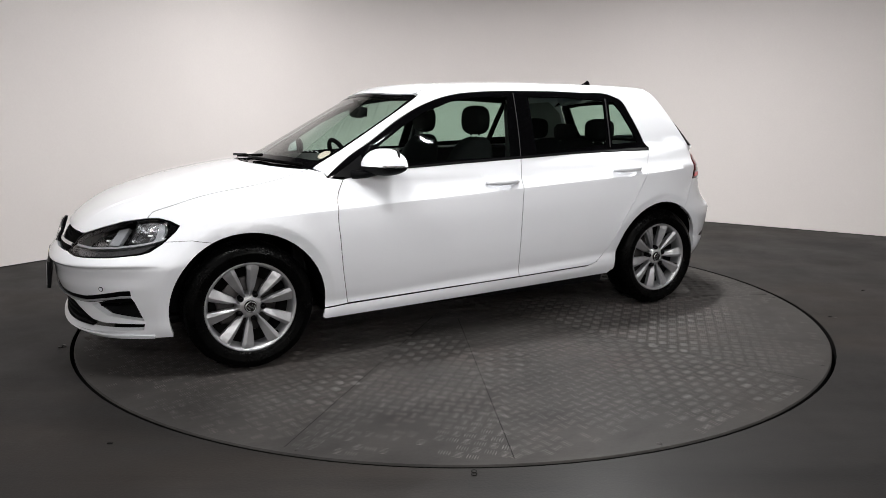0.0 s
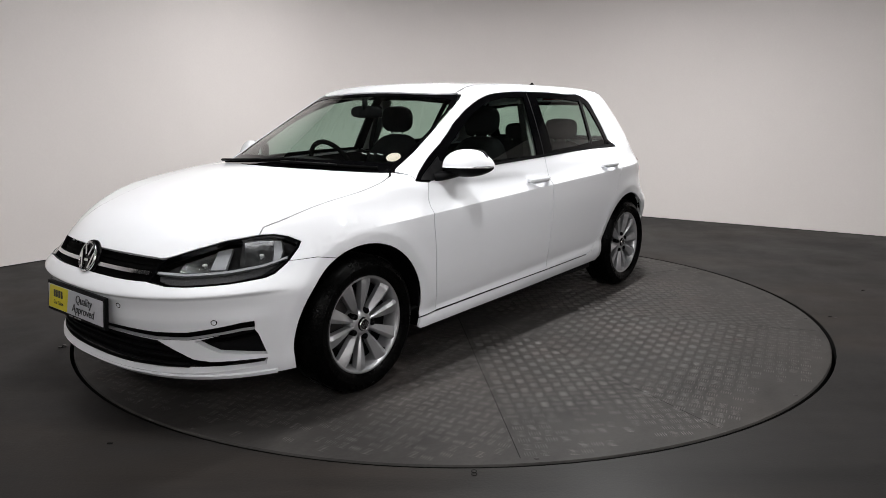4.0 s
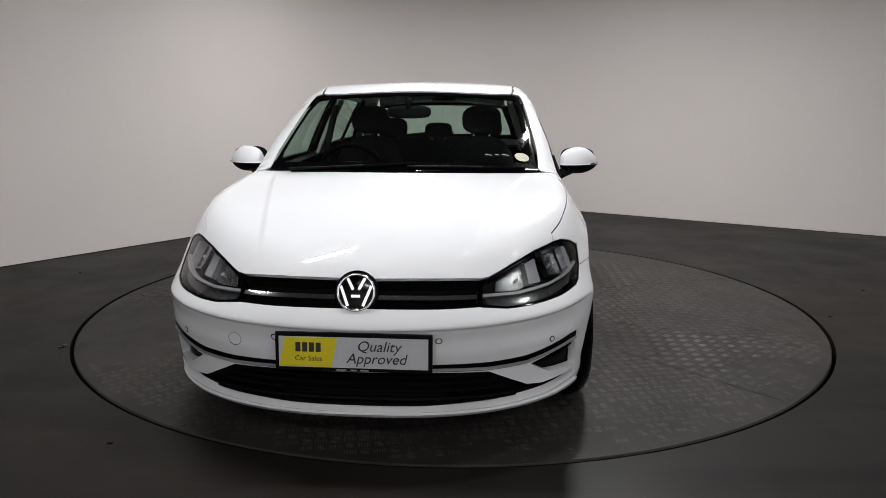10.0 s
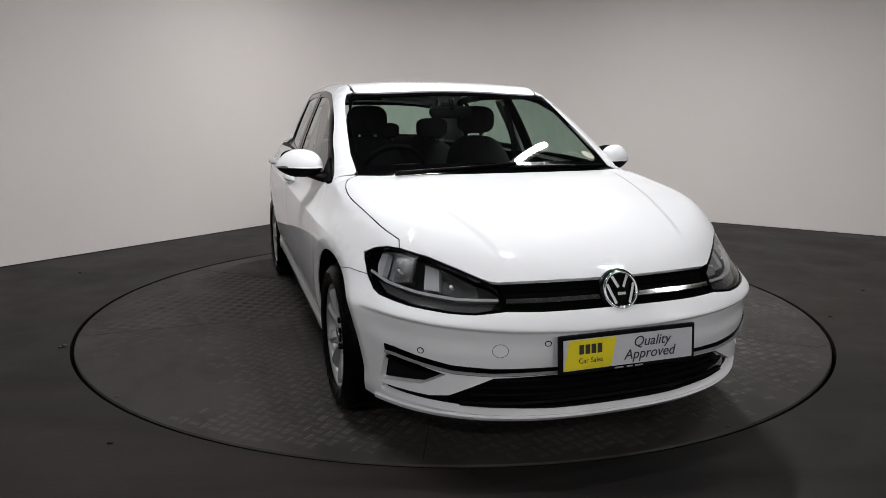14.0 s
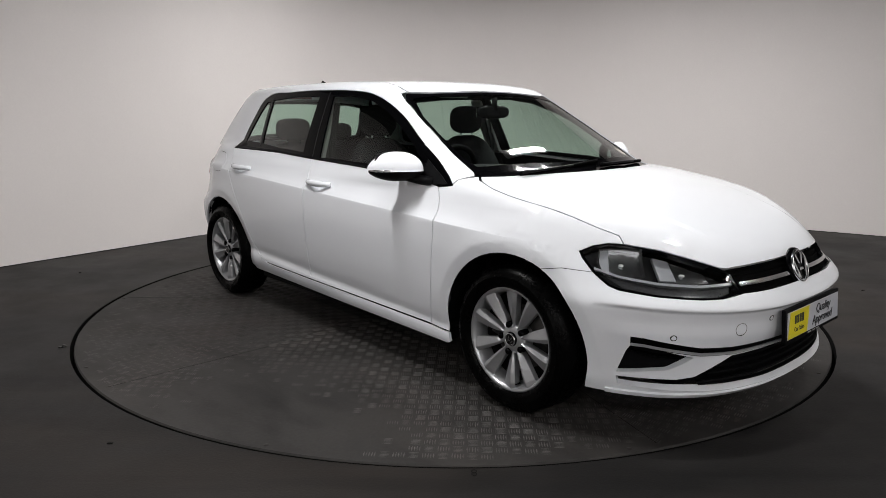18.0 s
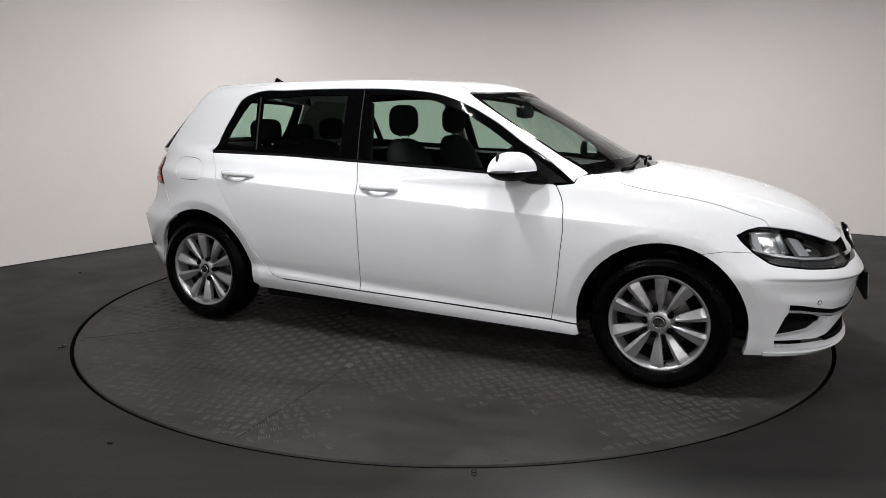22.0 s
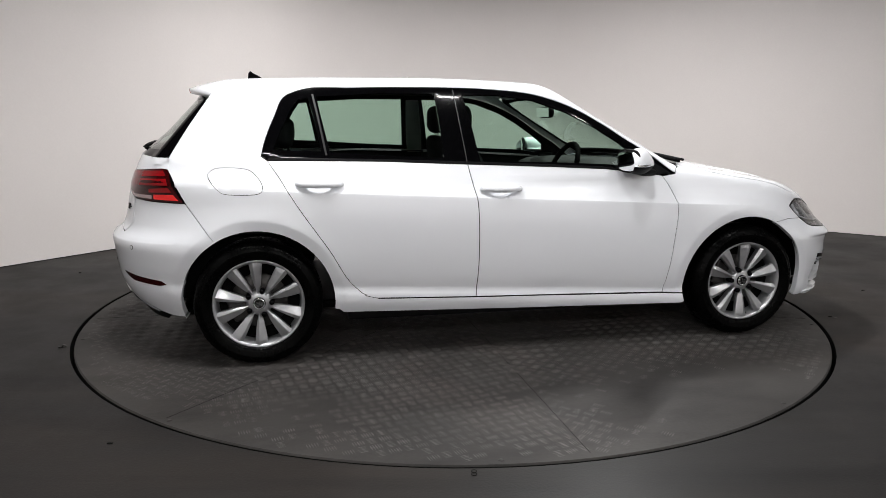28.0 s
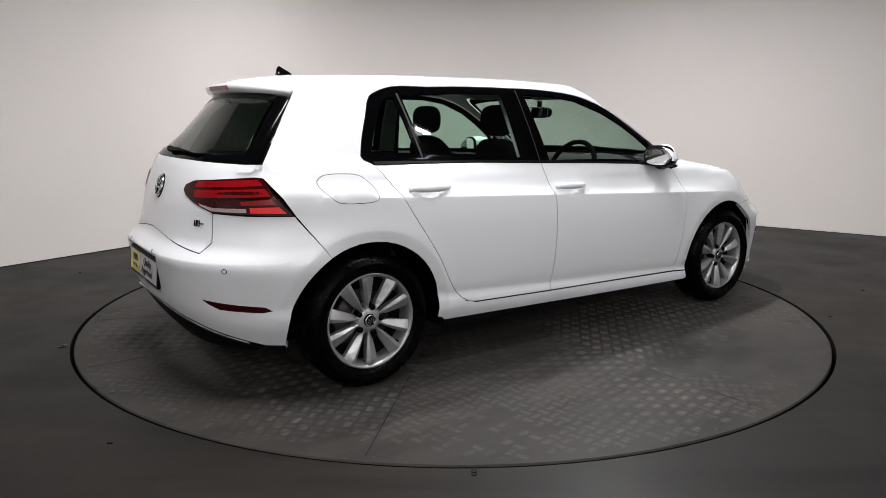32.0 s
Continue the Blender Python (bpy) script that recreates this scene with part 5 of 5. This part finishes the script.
# ---------------------------------------------------------------- wheels
def build_wheel():
    """A wheel at the origin, its outer face towards +y; y = 0 is the tyre's outer bulge."""
    w = new("wheel")
    R = 0.309
    t = [(0.218, -0.020), (0.222, -0.006), (0.240, 0.002), (0.262, 0.004), (0.266, 0.0055), (0.268, 0.0030), (0.280, -0.002), (0.293, -0.012), (0.302, -0.025), (R, -0.040), (R, -0.165), (0.302, -0.180),
         (0.285, -0.200), (0.24, -0.205), (0.215, -0.190)]
    tyre = part("tyre", mesh_of("tyre", *lathe(t, 96)), TYRE, w)
    # tread blocks round the shoulder
    verts, faces = [], []
    for i in range(72):
        a = 2 * math.pi * (i + 0.2) / 72
        for y0, y1, r in ((-0.020, -0.060, 0.3075), (-0.070, -0.100, 0.3085), (-0.108, -0.138, 0.3085), (-0.146, -0.180, 0.3075)):
            c = len(verts)
            for yy in (y0, y1):
                for da in (0, 0.055):
                    for rr in (r - 0.012, r + 0.0015):
                        rr = min(rr, 0.3100) - (0.012 if yy in (-0.020, -0.180) else 0)
                        verts.append((rr * math.cos(a + da), yy, rr * math.sin(a + da)))
            faces += [(c, c + 1, c + 3, c + 2), (c + 4, c + 6, c + 7, c + 5), (c, c + 4, c + 5, c + 1), (c + 2, c + 3, c + 7, c + 6), (c + 1, c + 5, c + 7, c + 3)]
    tb = part("tread", mesh_of("tread", verts, faces, False), TYRE, tyre)
    tb["kind"] = "stuff"
    rim = part("rim", mesh_of("rim", *lathe([(0.192, -0.150), (0.196, -0.05), (0.202, -0.028), (0.208, -0.016), (0.216, -0.011), (0.2205, -0.014), (0.2215, -0.022), (0.214, -0.030)], 72)), ALLOY, w, "silver alloy rim")
    part("hub", mesh_of("hub", *lathe([(0.0, -0.032), (0.036, -0.032), (0.046, -0.034), (0.060, -0.044), (0.066, -0.060), (0.066, -0.10)], 48)), ALLOY, rim)
    # ten spokes in five pairs, each wider towards the rim, with a raised inner edge
    for i in range(5):
        for s in (-1, 1):
            a = radians(90 + 72 * i + s * 16.0)
            v = []
            for r, lo, hi, y, ridge in ((0.036, -0.007, 0.007, -0.037, 0.000), (0.070, -0.009, 0.010, -0.033, 0.001), (0.095, -0.015, 0.019, -0.029, 0.003), (0.140, -0.021, 0.027, -0.022, 0.004), (0.185, -0.026, 0.034, -0.017, 0.004), (0.208, -0.028, 0.037, -0.018, 0.003)):
                if s < 0:
                    lo, hi = -hi, -lo
                m = lo + (hi - lo) * (0.30 if s > 0 else 0.70)
                for off, yy in ((lo, y - 0.006 if s > 0 else y - 0.012), (m, y + ridge), (hi, y - 0.012 if s > 0 else y - 0.006), (hi * 0.9, y - 0.040), (lo * 0.9, y - 0.040)):
                    v.append((r * math.cos(a) - off * math.sin(a), yy, r * math.sin(a) + off * math.cos(a)))
            f = []
            for k in range(5):
                for q in range(5):
                    f.append((k * 5 + q, k * 5 + (q + 1) % 5, (k + 1) * 5 + (q + 1) % 5, (k + 1) * 5 + q))
            f += [(0, 1, 2, 3, 4), (29, 28, 27, 26, 25)]
            part("spoke", solid("spoke", v, f, False, 0.0015, 1), ALLOY, rim)
    part("cap", mesh_of("cap", *lathe([(0.0, -0.022), (0.024, -0.022), (0.029, -0.025), (0.031, -0.033)], 32)), GLOSS_BLACK, rim, "black centre cap with a bright ring")
    part("cap_ring", mesh_of("cap_ring", *lathe([(0.022, -0.0215), (0.0235, -0.0195), (0.026, -0.0200), (0.0275, -0.023)], 32)), CHROME, rim)
    for (y0, z0), (y1, z1) in (((-0.5, 0.6), (-0.15, 0.1)), ((0.5, 0.6), (0.15, 0.1)), ((-0.8, 0.2), (-0.35, -0.7)), ((0.8, 0.2), (0.35, -0.7)), ((-0.25, -0.2), (0.25, -0.2))):
        p0, p1 = Vector((y0 * 0.021, -0.0215, z0 * 0.021)), Vector((y1 * 0.021, -0.0215, z1 * 0.021))
        d = (p1 - p0).normalized()
        part("cap_stroke", slab((p0 + p1) / 2, d, Vector((0, 1, 0)).cross(d), (p1 - p0).length, 0.004, 0.0012), CHROME, rim)
    for i in range(5):
        a = radians(90 + 36 + 72 * i)
        v, f = lathe([(0.0, -0.026), (0.010, -0.026), (0.0130, -0.029), (0.0130, -0.07)], 14)
        v = [(x + 0.060 * math.cos(a), y, z + 0.060 * math.sin(a)) for x, y, z in v]
        part("wheel_bolt", mesh_of("bolt", v, f), GLOSS_BLACK, rim, "black wheel bolt cap")
    v, f = lathe([(0.003, -0.002), (0.004, -0.03)], 8)
    part("valve", mesh_of("valve", [(x + 0.19 * math.cos(4.2), y - 0.02, z + 0.19 * math.sin(4.2)) for x, y, z in v], f), RUBBER, rim)
    part("brake_disc", mesh_of("disc", *lathe([(0.06, -0.095), (0.135, -0.095), (0.138, -0.10), (0.138, -0.115), (0.06, -0.115)], 48)), STEEL, w, "dull steel brake disc")
    part("brake_caliper", block(0.07, 0.15, -0.125, -0.078, -0.06, 0.07, 0.01), STEEL, w)
    # dark sheet added behind the spokes, in place of shade inside the wheel
    part("wheel_shade", mesh_of("wheel_shade_sheet", *lathe([(0.0, -0.125), (0.130, -0.125), (0.139, -0.100), (0.195, -0.092)], 40)), DARK_GAP, w)
    return w


def build_wheels():
    first = build_wheel()
    first.parent = car
    spots = [(WHEEL_X, 0.866, 12, 0), (-WHEEL_X, 0.855, 41, 0), (WHEEL_X, -0.866, -18, 180), (-WHEEL_X, -0.855, 20, 180)]
    for i, (x, y, spin, turn) in enumerate(spots):
        m = pose(x, y, 0.3100, 0, 0, turn) @ pose(0, 0, 0, 0, spin, 0)
        if i == 0:
            first.matrix_basis = m
        else:
            copy_thing(first, m)
    # wheel wells
    for sx in (1, -1):
        for sy in (1, -1):
            v, f = [], []
            n = 26
            for k in range(n + 1):
                a = radians(1 + 178 * k / n)
                edge = from_side([(sx * WHEEL_X + 0.372 * math.cos(a), max(WHEEL_Z + 0.372 * math.sin(a), 0.20))])[0][1] - 0.014
                for y, r in ((edge, 0.369), (edge - 0.03, 0.374), (0.56, 0.380)):
                    v.append((sx * WHEEL_X + r * math.cos(a), sy * y, WHEEL_Z + r * math.sin(a)))
            for k in range(n):
                for q in range(2):
                    f.append((k * 3 + q, k * 3 + q + 1, (k + 1) * 3 + q + 1, (k + 1) * 3 + q))
            part("wheel_arch_liner", mesh_of("liner", v, f), SATIN_BLACK, car, "matt black wheel arch liner")


build_wheels()
# ---------------------------------------------------------------- mirrors, handles, wipers
def build_fittings():
    for s in (1, -1):
        m = new("door_mirror")
        m.parent = car

        def dome(z0, rise, wide, long):
            """Half a lump over a flat foot: blunt at the back, drawn in towards the tip and the front."""
            def shape(q):
                out = max(q.y * s / wide, -1)
                tip = max(out, 0)
                back = -0.045 * out - 0.02 * tip * tip
                front = max(q.x / long, 0)
                return Vector((q.x * (1 - 0.25 * tip) + back, q.y, q.z * (1 - 0.42 * tip * tip) * (1 - 0.55 * front * front)))
            bm = blob((0, 0, 0), (long, wide, rise), 2.5, 20, 32, shape)
            half = (lambda q: q.z < -1e-4) if rise > 0 else (lambda q: q.z > 1e-4)
            bmesh.ops.translate(bm, verts=bm.verts, vec=(0.628, s * 0.892, z0))
            bmesh.ops.bisect_plane(bm, geom=bm.verts[:] + bm.edges[:] + bm.faces[:], plane_co=(0.568, s * 0.892, 0), plane_no=(1, 0.22 * s, 0), clear_inner=True)
            return bm
        cap = dome(0.964, 0.088, 0.107, 0.080)
        bmesh.ops.bisect_plane(cap, geom=cap.verts[:] + cap.edges[:] + cap.faces[:], plane_co=(0, 0, 0.964), plane_no=(0, 0, 1), clear_inner=True)
        part("cap", cap, PAINT, m, "white painted mirror cap")
        low = dome(0.964, 0.048, 0.101, 0.077)
        bmesh.ops.bisect_plane(low, geom=low.verts[:] + low.edges[:] + low.faces[:], plane_co=(0, 0, 0.9645), plane_no=(0, 0, 1), clear_outer=True)
        part("housing", low, SATIN_BLACK, m, "black lower mirror housing")
        face = pose(0.557, s * 0.892, 0.986, 0, 0, -s * 12)
        for name, r, mat, dx in (("bezel", (0.012, 0.091, 0.062), SATIN_BLACK, 0.008), ("mirror_glass", (0.006, 0.080, 0.051), MIRROR, -0.002)):
            bm = blob((dx, 0, 0), r, 3.0, 12, 22)
            bm.transform(face)
            part(name, bm, mat, m, "mirror glass" if mat is MIRROR else "")
        line = [(0.562, s * 0.996, 0.966), (0.605, s * 0.990, 0.966), (0.645, s * 0.962, 0.966), (0.682, s * 0.915, 0.966), (0.697, s * 0.875, 0.966)]
        part("indicator", tube(line, 0.005, 8, 1.2), CHROME, m, "bright indicator strip")
        foot = [(0.640, s * 0.86, 0.940), (0.690, s * 0.80, 0.922), (0.750, s * 0.765, 0.915)]
        part("stalk", tube(foot, lambda k: 0.036 + 0.008 * k, 12, 0.55), SATIN_BLACK, m)
        part("sail_panel", panel(from_side, [(0.69, 0.925), (0.70, 1.015), (0.76, 0.975), (0.862, 0.910), (0.80, 0.908)], lift=0.004, depth=0.008, half=s), SATIN_BLACK, m)
        # handles: a bow over a shallow hollow
        for x0, x1, z, y in ((-0.205, 0.004, 0.850, None), (-1.110, -0.895, 0.889, None)):
            h = new("door_handle")
            h.parent = car
            xs = np.linspace(x0, x1, 13)
            base = from_side([(x, z - 0.004 * k / 12) for k, x in enumerate(xs)])
            pts = [(float(q[0]), s * (float(q[1]) + 0.006 + 0.030 * math.sin(math.pi * k / 12) ** 0.5), float(q[2]) + 0.004) for k, q in enumerate(base)]
            part("grip", tube(pts, lambda k: 0.018 * (0.55 + 0.45 * math.sin(math.pi * min(max(k, 0.03), 0.97)) ** 0.5), 12, 1.0), PAINT, h)
            c = CUPS[0] if x0 > -0.5 else CUPS[1]
            part("cup", panel(from_side, cup_outline(c), lift=0.0, depth=0.0, half=s, grid=0.008, edge=0.008, dish=(*c, 0.022)), PAINT, h)
    # windscreen wipers and the scuttle
    part("scuttle", panel(from_top, [(1.150, 0.0), (1.135, 0.20), (1.085, 0.42), (1.02, 0.585), (0.96, 0.675), (0.90, 0.70), (0.96, 0.56), (1.01, 0.42), (1.05, 0.20), (1.06, 0.0)],
                             both=True, lift=-0.018, depth=0.0), SATIN_BLACK, car, "black scuttle panel under the wipers")
    for pts in (((1.06, -0.52, 0), (1.07, -0.25, 0), (1.045, 0.08, 0)), ((1.09, 0.05, 0), (1.05, 0.33, 0), (0.965, 0.60, 0))):
        w = new("windscreen_wiper")
        w.parent = car
        q = [Vector(from_top([(x, abs(y))])[0]) for x, y, _ in pts]
        q = [Vector((v.x, math.copysign(v.y, y), v.z + 0.010)) for v, (_, y, _) in zip(q, pts)]
        fine = [q[0].lerp(q[1], k / 4) for k in range(4)] + [q[1].lerp(q[2], k / 4) for k in range(5)]
        part("blade", tube(fine, 0.007, 6, 1.4), RUBBER, w)
        part("arm", tube([v + Vector((0.02, 0, 0.008)) for v in fine[:6]], lambda k: 0.011 - 0.004 * k, 8, 0.7), SATIN_BLACK, w)
    # licence disc and a line of print on the windscreen
    q = Vector(from_top([(0.845, 0.590)])[0])
    n = Vector(slope(np.array([[0.845, 0.590, q.z]]))[0])
    r = Vector((0, 1, 0)) - n * n.y
    r.normalize()
    v, f = lathe([(0.0, 0.0006), (0.037, 0.0006), (0.037, 0.0)], 28)
    m = Matrix((r, n, r.cross(n))).transposed().to_4x4()
    me = mesh_of("sticker", v, f, False)
    me.transform(Matrix.Translation(q - n * 0.009) @ m)
    part("licence_disc", me, PAPER, car, "round printed paper disc behind the windscreen")
    for y, w in ((0.424, 0.034), (0.466, 0.022), (0.508, 0.036)):
        q = Vector(from_top([(0.89 - (y - 0.406) * 0.317, y)])[0])
        part("print_bar", slab(q - n * 0.008, r, n.cross(r) * -1, w, 0.007, 0.0005), INK_LIGHT, car, "pale illegible print on the windscreen")


build_fittings()
# ---------------------------------------------------------------- the cabin
def build_inside():
    roof = [(-1.42, 0.0), (-1.40, 0.46), (-0.9, 0.53), (0.0, 0.55), (0.24, 0.52), (0.33, 0.40), (0.37, 0.0)]
    part("headlining", panel(from_top, roof, both=True, lift=-0.022, depth=0.0, grid=0.06), GREY_TRIM, car, "pale grey headlining")
    card_f = [(0.80, 0.895), (0.86, 0.70), (0.82, 0.26), (-0.22, 0.28), (-0.22, 0.60), (-0.26, 0.985), (0.2, 0.965), (0.6, 0.940)]
    card_r = [(-0.26, 0.985), (-0.22, 0.60), (-0.22, 0.28), (-0.80, 0.32), (-1.10, 0.78), (-1.25, 1.01), (-0.67, 1.00)]
    twins("front_door_card", from_side, card_f, DASH, car, "black door trim", lift=-0.045, depth=0.03, grid=0.06)
    twins("rear_door_card", from_side, card_r, DASH, car, "black door trim", lift=-0.045, depth=0.03, grid=0.06)
    twins("boot_trim", from_side, [(-1.20, 0.99), (-1.70, 1.00), (-1.62, 0.80), (-1.50, 0.70), (-1.12, 0.70)], DASH, car, "black boot trim", lift=-0.03, depth=0.0, grid=0.06)
    pillar = [(-1.30, 1.02), (-1.285, 1.07), (-1.22, 1.22), (-1.17, 1.31), (-1.40, 1.33), (-1.53, 1.24), (-1.66, 1.03)]
    twins("rear_pillar_trim", from_side, pillar, GREY_TRIM, car, "pale grey pillar trim", lift=-0.03, depth=0.0, grid=0.06)
    post = [(-0.235, 0.98), (-0.265, 1.18), (-0.29, 1.34), (-0.375, 1.34), (-0.365, 1.18), (-0.345, 0.98)]
    twins("centre_pillar_trim", from_side, post, GREY_TRIM, car, "grey pillar trim with a belt", lift=-0.05, depth=0.02)
    # dashboard
    sect = [(1.02, 0.930), (0.90, 0.945), (0.74, 0.955), (0.60, 0.950), (0.53, 0.925), (0.50, 0.86), (0.53, 0.74), (0.62, 0.55), (1.05, 0.55)]
    v, f = [], []
    ys = np.linspace(-0.70, 0.70, 15)
    for y in ys:
        for x, z in sect:
            hump = 0.028 * math.exp(-((y + 0.36) / 0.17) ** 2) if 0.5 < x < 0.8 and z > 0.9 else 0
            v.append((x - 0.05 * (y / 0.7) ** 2, y, z - 0.035 * (y / 0.7) ** 2 + hump))
    k = len(sect)
    for i in range(len(ys) - 1):
        for q in range(k):
            f.append((i * k + q, i * k + (q + 1) % k, (i + 1) * k + (q + 1) % k, (i + 1) * k + q))
    f += [tuple(range(k)), tuple(range((len(ys) - 1) * k, len(ys) * k))[::-1]]
    part("dashboard", solid("dash", v, f), DASH, car, "black soft-touch dashboard")
    # steering wheel on the right-hand side
    sw = new("steering_wheel")
    sw.parent = car
    sw.matrix_basis = pose(0.40, -0.355, 0.885, 0, -66, 0)
    part("rim", tube([(0.182 * math.cos(a), 0.182 * math.sin(a), 0) for a in np.linspace(0, 2 * math.pi, 41)[:-1]], 0.015, 10, closed=True), RUBBER, sw)
    part("boss", blob((0, 0, -0.01), (0.07, 0.075, 0.03)), DASH, sw)
    for a in (0, math.pi / 2, -math.pi / 2, math.pi):
        if a != 0:
            part("spoke", tube([(0.05 * math.cos(a), 0.05 * math.sin(a), -0.008), (0.175 * math.cos(a), 0.175 * math.sin(a), 0)], 0.014, 8, 0.6), DASH, sw)
    part("column", tube([(0.40, -0.355, 0.885), (0.62, -0.355, 0.80)], 0.04, 12), DASH, car)
    # seats
    def seat(y):
        s = new("front_seat")
        s.parent = car
        s["label"] = "charcoal cloth front seat"
        part("cushion", blob((0.10, y, 0.42), (0.27, 0.25, 0.10), 3.4), DARK_CLOTH, s)

        def lean(q):
            return Vector((q.x - 0.36 * (q.z + 0.32), q.y * (1 - 0.18 * max(q.z / 0.32, 0)), q.z))
        part("backrest", blob((0.02, y, 0.755), (0.085, 0.245, 0.33), 3.2, 18, 24, lean), DARK_CLOTH, s)
        part("headrest", blob((-0.205, y, 1.185), (0.055, 0.125, 0.088), 2.9, 14, 22), DARK_CLOTH, s)
        for d in (-0.05, 0.05):
            part("headrest_rod", tube([(-0.20, y + d, 1.04), (-0.205, y + d, 1.13)], 0.006, 8), CHROME, s, "chrome headrest rod")
    for y in (0.36, -0.36):
        seat(y)
    bench = new("rear_bench")
    bench.parent = car
    bench["label"] = "charcoal cloth rear bench"
    part("cushion", blob((-0.72, 0, 0.44), (0.28, 0.62, 0.10), 4.0, 14, 30), DARK_CLOTH, bench)
    part("backrest", blob((-1.06, 0, 0.75), (0.09, 0.62, 0.30), 4.0, 14, 30, lambda q: Vector((q.x - 0.30 * (q.z + 0.3), q.y * (1 - 0.1 * max(q.z / 0.3, 0)), q.z))), DARK_CLOTH, bench)
    for y in (0.37, 0.0, -0.37):
        w = 0.125 if y else 0.105
        part("headrest", blob((-1.17, y, 1.115 if y else 1.095), (0.05, w, 0.075 if y else 0.06), 3.2), DARK_CLOTH, bench)
        for d in (-0.05, 0.05):
            part("headrest_rod", tube([(-1.165, y + d, 1.0), (-1.17, y + d, 1.06)], 0.006, 8), CHROME, bench, "chrome headrest rod")
    part("parcel_shelf", block(-1.74, -1.27, -0.50, 0.50, 0.955, 0.975, 0.006), DASH, car, "black parcel shelf")
    m = new("inside_mirror")
    m.parent = car
    part("housing", blob((0.415, -0.03, 1.232), (0.020, 0.125, 0.036), 3.0), SATIN_BLACK, m)
    part("glass", slab((0.394, -0.03, 1.232), (0, -1, 0), (-0.05, 0, 1), 0.22, 0.056, 0.002), MIRROR, m)
    part("stem", tube([(0.425, -0.03, 1.245), (0.425, -0.03, 1.308)], 0.016, 8), SATIN_BLACK, m)
    for s in (1, -1):
        part("sun_visor", slab((0.25, s * 0.30, 1.335), (0, s, 0), (-0.9, 0, 0.30), 0.36, 0.12, 0.010, 0.004), GREY_TRIM, car)
        part("seat_belt", tube([(-0.27, s * 0.60, 1.28), (-0.25, s * 0.66, 1.02), (-0.24, s * 0.66, 0.60)], 0.022, 6, 0.12), DASH, car, "black seat belt")
    part("centre_console", block(0.30, 0.75, -0.10, 0.10, 0.45, 0.66, 0.03), DASH, car, "black centre console")
    # floor pan and structure below
    part("floor_pan", block(-1.72, 1.90, -0.55, 0.55, 0.19, 0.235, 0.02), SATIN_BLACK, car, "black underbody")
    part("floor_pan", block(-0.88, 0.90, -0.80, 0.80, 0.19, 0.26, 0.02), SATIN_BLACK, car, "black underbody")
    part("bulkhead", block(1.00, 1.06, -0.70, 0.70, 0.24, 0.92, 0.01), SATIN_BLACK, car)
    part("engine_cover", block(1.10, 1.90, -0.53, 0.53, 0.235, 0.62, 0.03), SATIN_BLACK, car)
    part("boot_floor", block(-1.80, -1.18, -0.53, 0.53, 0.27, 0.60, 0.03), SATIN_BLACK, car)
    part("silencer", tube([(-1.70, -0.35, 0.29), (-1.70, 0.15, 0.29)], 0.08, 14), STEEL, car, "dull steel exhaust silencer")


build_inside()


# ---------------------------------------------------------------- what moves
def motions():
    """The turntable carries the car round."""
    rows, ride = [], []
    for i in range(65):
        t = i * 0.5
        a = bearing(t)
        rows.append((t, pose(0, 0, 0, 0, 0, a)))
        ride.append((t, pose(0, 0, 0, 0, 0, a) @ pose(0.1407, -0.1707, 0)))
    walk(turntable, rows)
    walk(car, ride)


motions()
